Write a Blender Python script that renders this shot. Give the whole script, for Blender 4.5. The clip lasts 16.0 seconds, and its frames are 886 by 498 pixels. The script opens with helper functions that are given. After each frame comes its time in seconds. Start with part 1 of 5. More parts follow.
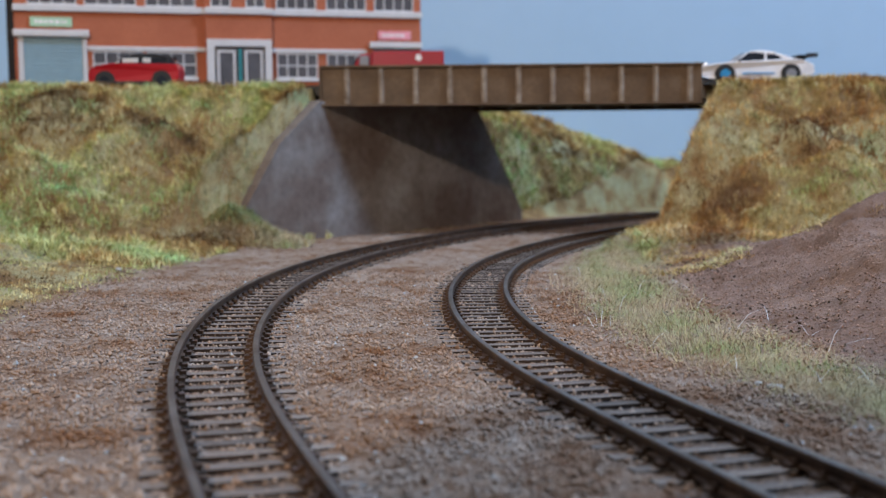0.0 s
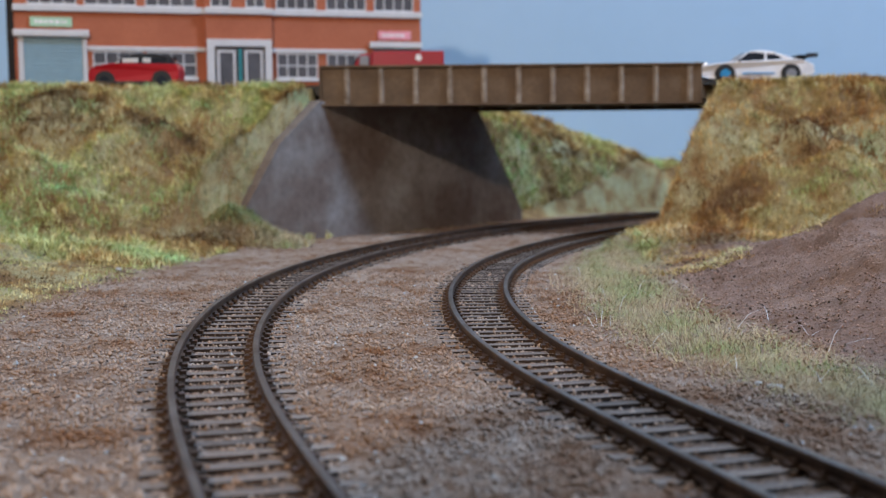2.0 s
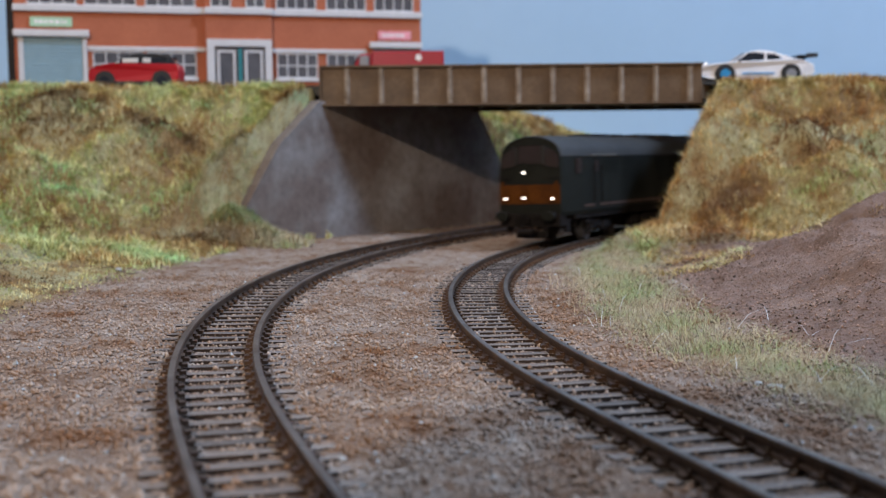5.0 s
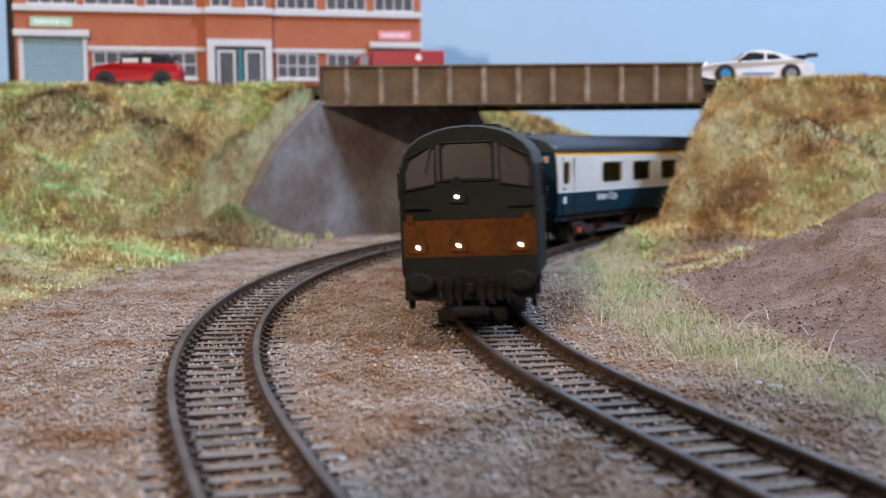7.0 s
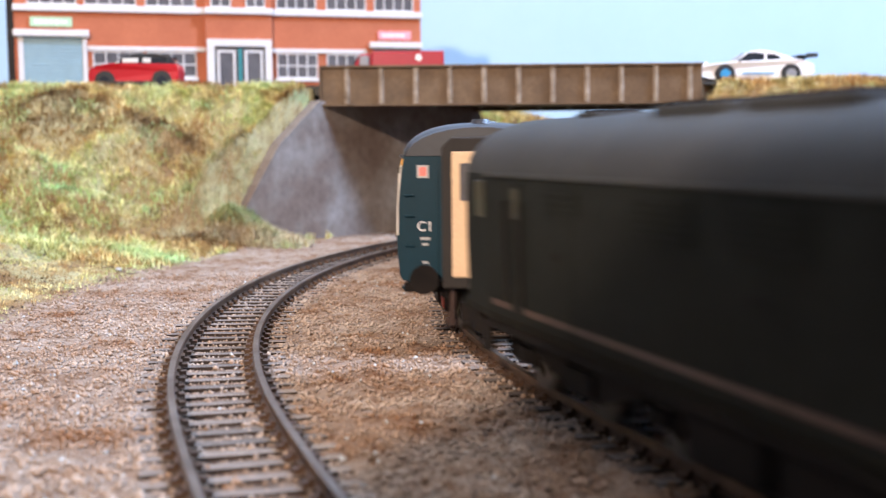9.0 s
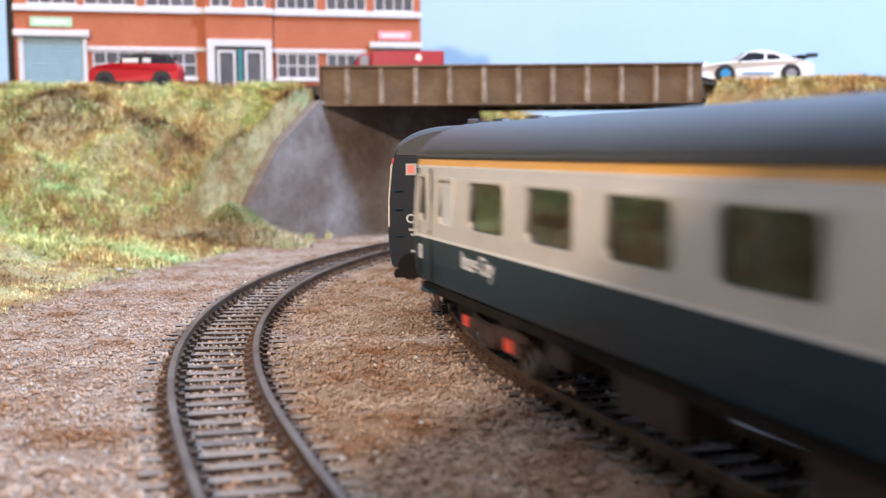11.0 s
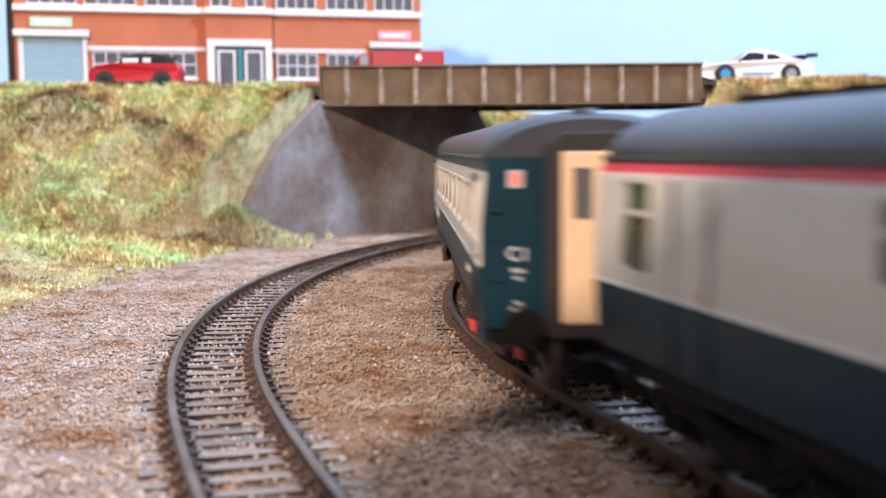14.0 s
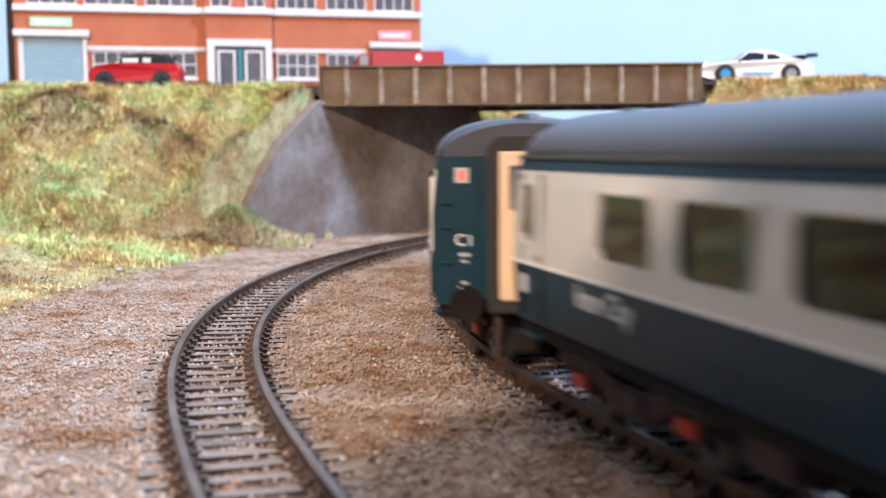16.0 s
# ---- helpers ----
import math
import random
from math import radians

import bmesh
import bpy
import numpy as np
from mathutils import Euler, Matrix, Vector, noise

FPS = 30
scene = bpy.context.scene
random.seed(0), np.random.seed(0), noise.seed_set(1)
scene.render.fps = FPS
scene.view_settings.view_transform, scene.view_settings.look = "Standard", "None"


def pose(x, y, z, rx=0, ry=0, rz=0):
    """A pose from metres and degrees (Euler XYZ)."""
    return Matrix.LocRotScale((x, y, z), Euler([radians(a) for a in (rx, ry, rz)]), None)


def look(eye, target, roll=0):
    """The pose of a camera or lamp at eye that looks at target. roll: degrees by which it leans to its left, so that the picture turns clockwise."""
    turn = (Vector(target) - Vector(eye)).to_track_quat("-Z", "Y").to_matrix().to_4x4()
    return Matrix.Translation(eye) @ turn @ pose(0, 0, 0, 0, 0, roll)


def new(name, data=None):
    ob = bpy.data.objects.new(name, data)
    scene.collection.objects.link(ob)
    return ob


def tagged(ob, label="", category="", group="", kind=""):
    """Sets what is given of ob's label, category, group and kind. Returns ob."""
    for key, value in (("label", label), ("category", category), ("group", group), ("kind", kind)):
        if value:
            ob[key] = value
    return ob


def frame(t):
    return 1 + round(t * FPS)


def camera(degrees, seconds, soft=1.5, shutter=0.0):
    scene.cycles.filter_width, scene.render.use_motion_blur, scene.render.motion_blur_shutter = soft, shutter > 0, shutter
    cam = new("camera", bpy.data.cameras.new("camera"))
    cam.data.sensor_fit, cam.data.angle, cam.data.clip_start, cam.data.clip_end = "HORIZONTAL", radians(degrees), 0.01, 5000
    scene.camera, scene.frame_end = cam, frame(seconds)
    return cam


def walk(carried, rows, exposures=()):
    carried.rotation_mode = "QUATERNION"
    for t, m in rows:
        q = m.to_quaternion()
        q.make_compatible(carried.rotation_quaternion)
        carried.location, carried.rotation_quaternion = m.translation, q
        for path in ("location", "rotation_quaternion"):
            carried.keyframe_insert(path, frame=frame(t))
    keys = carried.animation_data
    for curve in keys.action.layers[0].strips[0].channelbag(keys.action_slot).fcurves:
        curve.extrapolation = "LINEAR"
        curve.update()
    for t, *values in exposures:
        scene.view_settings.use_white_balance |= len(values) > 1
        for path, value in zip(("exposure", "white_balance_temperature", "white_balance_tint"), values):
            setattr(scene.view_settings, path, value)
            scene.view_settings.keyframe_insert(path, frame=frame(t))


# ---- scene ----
cam = camera(41.5, 16.0, soft=1.1, shutter=1.3)
cam.data.dof.use_dof = True
cam.data.dof.focus_distance = 0.29
cam.data.dof.aperture_fstop = 27.0
EYE = pose(0, 0, 0.04206, 90 - 4.887, 0, 0) @ pose(0, 0, 0, 0, 0, -0.49)
walk(cam, [(0.0, EYE), (16.0, EYE)],
     exposures=[(0.0, -0.33, 5280, 14), (4.2, -0.33, 5280, 14), (6.5, 0.04, 5340, 15), (7.0, 0.12, 5360, 15), (7.5, 0.26, 5420, 16), (8.0, 0.46, 5420, 17), (8.5, 0.74, 5400, 17),
                (9.0, 0.86, 5400, 18), (11.5, 0.76, 5400, 18), (12.5, 0.90, 5400, 18), (13.0, 0.82, 5400, 18), (14.5, 0.92, 5400, 18), (16.0, 0.86, 5400, 18)])

# ---- light: cool daylight from a window at one side, a warm lamp low behind the camera, added overhead fill ----
world = bpy.data.worlds.new("world")
scene.world = world
world.use_nodes = True
world.node_tree.nodes["Background"].inputs[0].default_value = (0.80, 0.88, 1.0, 1)
world.node_tree.nodes["Background"].inputs[1].default_value = 0.15


def area_lamp(name, eye, target, sx, sy, watts, colour):
    data = bpy.data.lights.new(name, "AREA")
    data.shape, data.size, data.size_y, data.energy, data.color = "RECTANGLE", sx, sy, watts, colour
    ob = new(name, data)
    ob.matrix_world = look(eye, target)
    return ob


area_lamp("window_light", (1.32, 0.12, 1.36), (0.0, 0.40, 0.03), 0.30, 0.30, 34.0, (0.62, 0.81, 1.0))
area_lamp("room_lamp", (-0.55, -1.70, 0.90), (0.02, 0.5, 0.03), 0.08, 0.08, 39.0, (1.0, 0.73, 0.45))
# fill added overhead to brighten backdrop and shadows
area_lamp("overhead_fill", (0.1, 0.35, 1.85), (0.1, 0.62, 0.0), 1.3, 0.7, 15.0, (1.0, 0.88, 0.70))

# ---- materials ----
def ramp_node(nt, src, stops):
    r = nt.nodes.new("ShaderNodeValToRGB")
    r.color_ramp.elements[0].position, r.color_ramp.elements[0].color = stops[0][0], (*stops[0][1], 1)
    r.color_ramp.elements[1].position, r.color_ramp.elements[1].color = stops[-1][0], (*stops[-1][1], 1)
    for pos, c in stops[1:-1]:
        e = r.color_ramp.elements.new(pos)
        e.color = (*c, 1)
    nt.links.new(src, r.inputs[0])
    return r.outputs[0]


def noise_node(nt, scale, detail=4.0, rough=0.6):
    tc = nt.nodes.new("ShaderNodeTexCoord")
    n = nt.nodes.new("ShaderNodeTexNoise")
    n.inputs["Scale"].default_value, n.inputs["Detail"].default_value, n.inputs["Roughness"].default_value = scale, detail, rough
    nt.links.new(tc.outputs["Object"], n.inputs["Vector"])
    return n.outputs["Fac"]


def mix_node(nt, a, b, fac, mode="MIX"):
    m = nt.nodes.new("ShaderNodeMix")
    m.data_type, m.blend_type = "RGBA", mode
    if isinstance(fac, float):
        m.inputs[0].default_value = fac
    else:
        nt.links.new(fac, m.inputs[0])
    nt.links.new(a, m.inputs[6])
    nt.links.new(b, m.inputs[7])
    return m.outputs[2]


def surface(name, stops, scale=300.0, stops2=None, scale2=2000.0, rough=0.7, metal=0.0, bump=0.0, bump_scale=3000.0, per_island=0.0, per_object=0.0, coat=0.0, spec=0.5):
    """Node material: colour ramp over noise at one scale, multiplied by a second, with bump."""
    mat = bpy.data.materials.new(name)
    mat.use_nodes = True
    nt = mat.node_tree
    bsdf = nt.nodes["Principled BSDF"]
    col = ramp_node(nt, noise_node(nt, scale), stops)
    if stops2:
        col = mix_node(nt, col, ramp_node(nt, noise_node(nt, scale2, 6.0, 0.7), stops2), 1.0, "MULTIPLY")
    if per_island or per_object:
        if per_island:
            rnd, amount = nt.nodes.new("ShaderNodeNewGeometry").outputs["Random Per Island"], per_island
        else:
            rnd, amount = nt.nodes.new("ShaderNodeObjectInfo").outputs["Random"], per_object
        lo, hi = 1.0 - amount, 1.0 + amount
        col = mix_node(nt, col, ramp_node(nt, rnd, [(0.0, (lo, lo, lo)), (0.5, (1.0, 0.97, 0.94)), (1.0, (min(hi, 1.6), hi * 0.98, hi * 0.95))]), 1.0, "MULTIPLY")
    nt.links.new(col, bsdf.inputs["Base Color"])
    bsdf.inputs["Roughness"].default_value, bsdf.inputs["Metallic"].default_value = rough, metal
    bsdf.inputs["Coat Weight"].default_value = coat
    bsdf.inputs["Specular IOR Level"].default_value = spec
    if bump:
        b = nt.nodes.new("ShaderNodeBump")
        b.inputs["Strength"].default_value, b.inputs["Distance"].default_value = bump, 0.0005
        nt.links.new(noise_node(nt, bump_scale, 6.0, 0.65), b.inputs["Height"])
        nt.links.new(b.outputs[0], bsdf.inputs["Normal"])
    return mat


def paint(name, c, rough=0.45, var=0.12, scale=150.0, coat=0.0, bump=0.05, metal=0.0, spec=0.5):
    lo, hi = tuple(v * (1 - var) for v in c), tuple(min(1, v * (1 + var)) for v in c)
    return surface(name, [(0.3, lo), (0.7, hi)], scale, [(0.35, (0.86, 0.86, 0.86)), (0.65, (1, 1, 1))], scale * 9, rough, metal, bump, scale * 14, coat=coat, spec=spec)


def glowing(name, c, power):
    mat = bpy.data.materials.new(name)
    mat.use_nodes = True
    b = mat.node_tree.nodes["Principled BSDF"]
    b.inputs["Emission Color"].default_value, b.inputs["Emission Strength"].default_value = (*c, 1), power
    return mat


def glass(name, tint=(0.9, 0.95, 0.95)):
    mat = bpy.data.materials.new(name)
    mat.use_nodes = True
    nt = mat.node_tree
    out = nt.nodes["Material Output"]
    nt.nodes.remove(nt.nodes["Principled BSDF"])
    tr, gl, mx, fr = (nt.nodes.new(k) for k in ("ShaderNodeBsdfTransparent", "ShaderNodeBsdfGlossy", "ShaderNodeMixShader", "ShaderNodeLayerWeight"))
    tr.inputs[0].default_value = (*tint, 1)
    gl.inputs["Roughness"].default_value = 0.05
    fr.inputs[0].default_value = 0.5
    half = nt.nodes.new("ShaderNodeMath")
    half.operation, half.inputs[1].default_value = "POWER", 4.0
    nt.links.new(fr.outputs[1], half.inputs[0])
    nt.links.new(half.outputs[0], mx.inputs[0])
    nt.links.new(tr.outputs[0], mx.inputs[1])
    nt.links.new(gl.outputs[0], mx.inputs[2])
    nt.links.new(mx.outputs[0], out.inputs[0])
    return mat


BALLAST_STOPS = [(0.30, (0.25, 0.135, 0.07)), (0.41, (0.33, 0.235, 0.17)), (0.53, (0.39, 0.315, 0.26)), (0.72, (0.47, 0.40, 0.345))]
SPECK = [(0.28, (0.45, 0.40, 0.36)), (0.5, (0.9, 0.87, 0.84)), (0.75, (1.0, 1.0, 1.0))]

CLUMP = [(0.37, (0.58, 0.42, 0.29)), (0.46, (0.97, 0.88, 0.78)), (0.57, (1.06, 1.05, 1.03))]


def ground_material():
    """Ballast, earth and grass mat, blended by the two cover attributes with a ragged edge."""
    mat = bpy.data.materials.new("ground_cover")
    mat.use_nodes = True
    nt = mat.node_tree
    bsdf = nt.nodes["Principled BSDF"]
    speck = ramp_node(nt, noise_node(nt, 900, 6.0, 0.75), SPECK)
    ballast = mix_node(nt, ramp_node(nt, noise_node(nt, 45, 5.0, 0.65), BALLAST_STOPS), speck, 1.0, "MULTIPLY")
    ballast = mix_node(nt, ballast, ramp_node(nt, noise_node(nt, 240, 5.0, 0.7), CLUMP), 1.0, "MULTIPLY")
    earth = mix_node(nt, ramp_node(nt, noise_node(nt, 60, 5.0), [(0.3, (0.23, 0.15, 0.115)), (0.7, (0.39, 0.285, 0.23))]), speck, 1.0, "MULTIPLY")
    grass = mix_node(nt, ramp_node(nt, noise_node(nt, 28, 5.0, 0.6), [(0.36, (0.18, 0.11, 0.045)), (0.45, (0.36, 0.24, 0.10)), (0.52, (0.46, 0.40, 0.20)), (0.6, (0.52, 0.48, 0.27)), (0.68, (0.38, 0.44, 0.22))]), speck, 1.0, "MULTIPLY")
    att = nt.nodes.new("ShaderNodeAttribute")
    att.attribute_name = "cover"
    sep = nt.nodes.new("ShaderNodeSeparateColor")
    nt.links.new(att.outputs["Color"], sep.inputs[0])
    edge = noise_node(nt, 120, 6.0, 0.7)

    def ragged(src):
        a = nt.nodes.new("ShaderNodeMath")
        a.operation = "MULTIPLY_ADD"
        nt.links.new(edge, a.inputs[0])
        a.inputs[1].default_value = 1.2
        nt.links.new(src, a.inputs[2])
        m = nt.nodes.new("ShaderNodeMapRange")
        m.inputs[1].default_value, m.inputs[2].default_value = 0.95, 1.3
        nt.links.new(a.outputs[0], m.inputs[0])
        return m.outputs[0]
    # dark brown in the track bed paints the shadow between sleepers
    gap_shade = mix_node(nt, ramp_node(nt, noise_node(nt, 60, 5.0), [(0.35, (0.045, 0.028, 0.019)), (0.65, (0.13, 0.09, 0.065))]), speck, 1.0, "MULTIPLY")
    col = mix_node(nt, ballast, gap_shade, sep.outputs[2])
    col = mix_node(nt, col, earth, ragged(sep.outputs[1]))
    col = mix_node(nt, col, grass, ragged(sep.outputs[0]))
    nt.links.new(col, bsdf.inputs["Base Color"])
    bsdf.inputs["Roughness"].default_value = 0.92
    bsdf.inputs["Specular IOR Level"].default_value = 0.25
    b = nt.nodes.new("ShaderNodeBump")
    b.inputs["Strength"].default_value, b.inputs["Distance"].default_value = 0.9, 0.0012
    nt.links.new(noise_node(nt, 950, 8.0, 0.75), b.inputs["Height"])
    nt.links.new(b.outputs[0], bsdf.inputs["Normal"])
    return mat


GROUND = ground_material()
STONE = surface("ballast_stone", BALLAST_STOPS, 45, [(0.35, (0.72, 0.62, 0.52)), (0.46, (0.98, 0.94, 0.89)), (0.58, (1.06, 1.06, 1.05))], 240, rough=0.9, bump=0.5, bump_scale=4000, per_island=0.22, spec=0.2)
EARTH_CRUMB = surface("earth_crumb", [(0.3, (0.27, 0.18, 0.14)), (0.7, (0.44, 0.33, 0.27))], 60, SPECK, 1500, rough=0.95, per_island=0.55, spec=0.2)
STRAW = surface("straw_fibre", [(0.37, (0.17, 0.11, 0.045)), (0.43, (0.36, 0.23, 0.09)), (0.47, (0.56, 0.46, 0.20)), (0.50, (0.72, 0.66, 0.34)), (0.53, (0.36, 0.40, 0.12)), (0.57, (0.66, 0.68, 0.36)), (0.61, (0.42, 0.55, 0.23)), (0.67, (0.46, 0.68, 0.32))], 24, [(0.38, (0.52, 0.46, 0.36)), (0.47, (1.06, 1.05, 1.0)), (0.60, (1.16, 1.16, 1.12))], 75, rough=0.75, per_island=0.4, spec=0.3)
STRAW_BROWN = surface("brown_straw_fibre", [(0.36, (0.16, 0.08, 0.03)), (0.42, (0.34, 0.18, 0.06)), (0.47, (0.54, 0.36, 0.14)), (0.51, (0.64, 0.50, 0.22)), (0.55, (0.30, 0.25, 0.07)), (0.59, (0.66, 0.56, 0.30)), (0.66, (0.42, 0.50, 0.20))], 30, [(0.38, (0.50, 0.42, 0.32)), (0.47, (1.02, 1.0, 0.96)), (0.60, (1.1, 1.1, 1.08))], 85, rough=0.75, per_island=0.4, spec=0.3)
GREEN = surface("green_fibre", [(0.38, (0.50, 0.41, 0.27)), (0.49, (0.47, 0.43, 0.26)), (0.58, (0.36, 0.40, 0.19)), (0.68, (0.28, 0.38, 0.15))], 40, rough=0.75, per_island=0.35, spec=0.3)
TWIG = surface("dark_litter", [(0.3, (0.04, 0.025, 0.015)), (0.7, (0.11, 0.075, 0.045))], 300, rough=0.85, per_island=0.4)
RAIL = surface("weathered_rail", [(0.35, (0.070, 0.042, 0.026)), (0.65, (0.165, 0.102, 0.060))], 90, [(0.3, (0.6, 0.5, 0.45)), (0.7, (1, 1, 1))], 900, rough=0.5, metal=0.45, bump=0.1)
RAIL_TOP = surface("worn_rail_head", [(0.35, (0.13, 0.105, 0.085)), (0.65, (0.28, 0.25, 0.22))], 60, [(0.3, (0.6, 0.55, 0.5)), (0.7, (1, 1, 1))], 900, rough=0.4, metal=0.7)
SLEEPER = surface("sleeper_plastic", [(0.3, (0.13, 0.10, 0.08)), (0.5, (0.22, 0.185, 0.16)), (0.75, (0.33, 0.29, 0.26))], 130, [(0.3, (0.55, 0.5, 0.45)), (0.65, (1, 1, 1))], 1500, rough=0.8, bump=0.3, bump_scale=2500, per_object=0.3)
STEEL_BROWN = surface("painted_girder", [(0.3, (0.072, 0.040, 0.016)), (0.55, (0.122, 0.073, 0.032)), (0.75, (0.17, 0.112, 0.06))], 60, [(0.3, (0.7, 0.64, 0.6)), (0.6, (1, 1, 1))], 500, rough=0.6, bump=0.2, bump_scale=900)
RIB_PALE = surface("worn_rib", [(0.3, (0.13, 0.09, 0.055)), (0.55, (0.27, 0.22, 0.17)), (0.75, (0.42, 0.38, 0.33))], 130, rough=0.6, bump=0.2)
CONCRETE = surface("abutment_concrete", [(0.3, (0.105, 0.072, 0.055)), (0.46, (0.155, 0.115, 0.092)), (0.56, (0.22, 0.19, 0.168)), (0.72, (0.33, 0.315, 0.30))], 16, [(0.3, (0.7, 0.68, 0.66)), (0.6, (1, 1, 1))], 220, rough=0.85, bump=0.35, bump_scale=500)
TARMAC = surface("road_tarmac", [(0.3, (0.04, 0.04, 0.04)), (0.7, (0.08, 0.078, 0.075))], 400, rough=0.9, bump=0.3)
BRICK = surface("printed_brick", [(0.3, (0.38, 0.108, 0.043)), (0.7, (0.46, 0.145, 0.062))], 25, [(0.3, (0.86, 0.82, 0.80)), (0.6, (1, 1, 1))], 600, rough=0.75, bump=0.1)
WHITE = paint("white_card_trim", (0.64, 0.62, 0.61), 0.6, 0.05)
BLACK = paint("black_card", (0.018, 0.018, 0.022), 0.8)
SHUTTER = paint("blue_shutter", (0.27, 0.40, 0.46), 0.55, 0.06)
PANE = paint("dark_pane", (0.11, 0.105, 0.11), 0.2, 0.3, 60)
TEAL = paint("teal_frame", (0.03, 0.22, 0.24), 0.5)
SIGN_GREEN = paint("green_sign", (0.42, 0.62, 0.40), 0.6)
SIGN_PINK = paint("pink_sign", (0.80, 0.33, 0.36), 0.6)
SIGN_WHITE = paint("sign_lettering", (0.85, 0.80, 0.78), 0.6)
SKY = surface("painted_sky", [(0.3, (0.35, 0.51, 0.70)), (0.7, (0.41, 0.555, 0.72))], 1.6, [(0.3, (0.96, 0.96, 0.96)), (0.6, (1, 1, 1))], 14, rough=0.8, bump=0.03, bump_scale=300)
ROOM = paint("room_wall", (0.56, 0.57, 0.58), 0.8, 0.04, 2)
CAR_RED = paint("red_car_paint", (0.40, 0.006, 0.014), 0.5, 0.06, 80, coat=0.0, spec=0.2)
VAN_RED = paint("red_van_paint", (0.36, 0.008, 0.022), 0.35, 0.06, 80, coat=0.3)
CAR_WHITE = paint("white_car_paint", (0.80, 0.77, 0.76), 0.35, 0.03, 80, coat=0.2)
CAR_GLASS = paint("car_glass", (0.02, 0.022, 0.028), 0.08, 0.1)
CHROME = paint("bright_metal", (0.75, 0.75, 0.76), 0.2, 0.05, metal=0.9)
TYRE = paint("black_rubber", (0.02, 0.02, 0.02), 0.75)
HUB_BLUE = paint("blue_hub", (0.05, 0.30, 0.60), 0.4)
HUB_GREY = paint("grey_hub", (0.25, 0.25, 0.27), 0.4)
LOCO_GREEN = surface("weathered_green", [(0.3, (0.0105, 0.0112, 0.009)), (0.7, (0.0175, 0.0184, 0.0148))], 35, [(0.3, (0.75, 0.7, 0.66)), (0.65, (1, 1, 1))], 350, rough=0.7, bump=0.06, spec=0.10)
LOCO_ROOF = surface("weathered_roof_grey", [(0.3, (0.030, 0.029, 0.028)), (0.7, (0.048, 0.047, 0.045))], 35, [(0.3, (0.8, 0.78, 0.75)), (0.65, (1, 1, 1))], 350, rough=0.65, bump=0.08, spec=0.3)
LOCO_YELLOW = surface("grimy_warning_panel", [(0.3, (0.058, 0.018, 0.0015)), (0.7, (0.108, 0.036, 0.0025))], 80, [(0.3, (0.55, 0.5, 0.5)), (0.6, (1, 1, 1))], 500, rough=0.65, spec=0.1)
GUTTER = surface("pale_gutter", [(0.3, (0.07, 0.065, 0.055)), (0.7, (0.13, 0.12, 0.10))], 90, rough=0.6)
LOCO_STRIPE = surface("dulled_red_lining", [(0.3, (0.045, 0.022, 0.015)), (0.7, (0.075, 0.038, 0.026))], 60, rough=0.6)
UNDER = surface("underframe_grime", [(0.3, (0.006, 0.005, 0.0045)), (0.7, (0.017, 0.013, 0.011))], 90, rough=0.8, bump=0.2, spec=0.12)
UNDER_BROWN = surface("underframe_brown", [(0.3, (0.024, 0.014, 0.011)), (0.7, (0.052, 0.030, 0.024))], 90, rough=0.7, bump=0.2, spec=0.3)
SPRING_RED = paint("red_axle_box", (0.62, 0.055, 0.025), 0.5)
STEEL = paint("wheel_steel", (0.10, 0.092, 0.085), 0.5, 0.15, metal=0.6)
BLUE = surface("rail_blue", [(0.3, (0.003, 0.022, 0.037)), (0.7, (0.0045, 0.029, 0.047))], 25, [(0.3, (0.85, 0.85, 0.85)), (0.65, (1, 1, 1))], 300, rough=0.42, bump=0.03, spec=0.2)
GREY = surface("coach_grey", [(0.3, (0.50, 0.475, 0.425)), (0.7, (0.58, 0.55, 0.50))], 25, [(0.3, (0.92, 0.91, 0.90)), (0.65, (1, 1, 1))], 300, rough=0.35, bump=0.03)
YELLOW = paint("first_class_yellow", (0.78, 0.40, 0.03), 0.4, 0.05)
RED_LINE = paint("catering_red", (0.66, 0.035, 0.055), 0.4, 0.05)
COACH_ROOF = surface("coach_roof_dark", [(0.3, (0.028, 0.030, 0.038)), (0.7, (0.042, 0.045, 0.054))], 30, [(0.3, (0.85, 0.85, 0.85)), (0.65, (1, 1, 1))], 300, rough=0.38, bump=0.04)
RUBBER = paint("gangway_rubber", (0.02, 0.016, 0.014), 0.8)
TAN = paint("gangway_door_tan", (0.72, 0.50, 0.30), 0.5, 0.05)
SEAT = paint("seat_moulding", (0.30, 0.10, 0.035), 0.6, 0.2)
SEAT_BLUE = paint("seat_moulding_blue", (0.05, 0.09, 0.16), 0.6, 0.2)
INTERIOR = paint("coach_interior", (0.20, 0.16, 0.13), 0.7)
# Shadow on the sleeper flanks, put into a darker colour than the tops
SLEEPER_SIDE_SHADE = surface("sleeper_flank_shade", [(0.3, (0.022, 0.015, 0.011)), (0.7, (0.055, 0.038, 0.028))], 200, rough=0.9, spec=0.2)
FLINT = paint("pale_flint", (0.45, 0.45, 0.44), 0.5, 0.2, 400)
# pale paint for frosted panes and straws, and for the hatchback's painted window glints
FROST_GLINT = paint("frost_and_glint", (0.62, 0.63, 0.63), 0.4, 0.03)
LETTER = paint("white_lettering", (0.80, 0.80, 0.80), 0.5, 0.03)
WHITE_LINE = paint("white_lining", (0.74, 0.73, 0.70), 0.45, 0.04)
LABEL_RED = paint("warning_label_red", (0.75, 0.20, 0.16), 0.5)
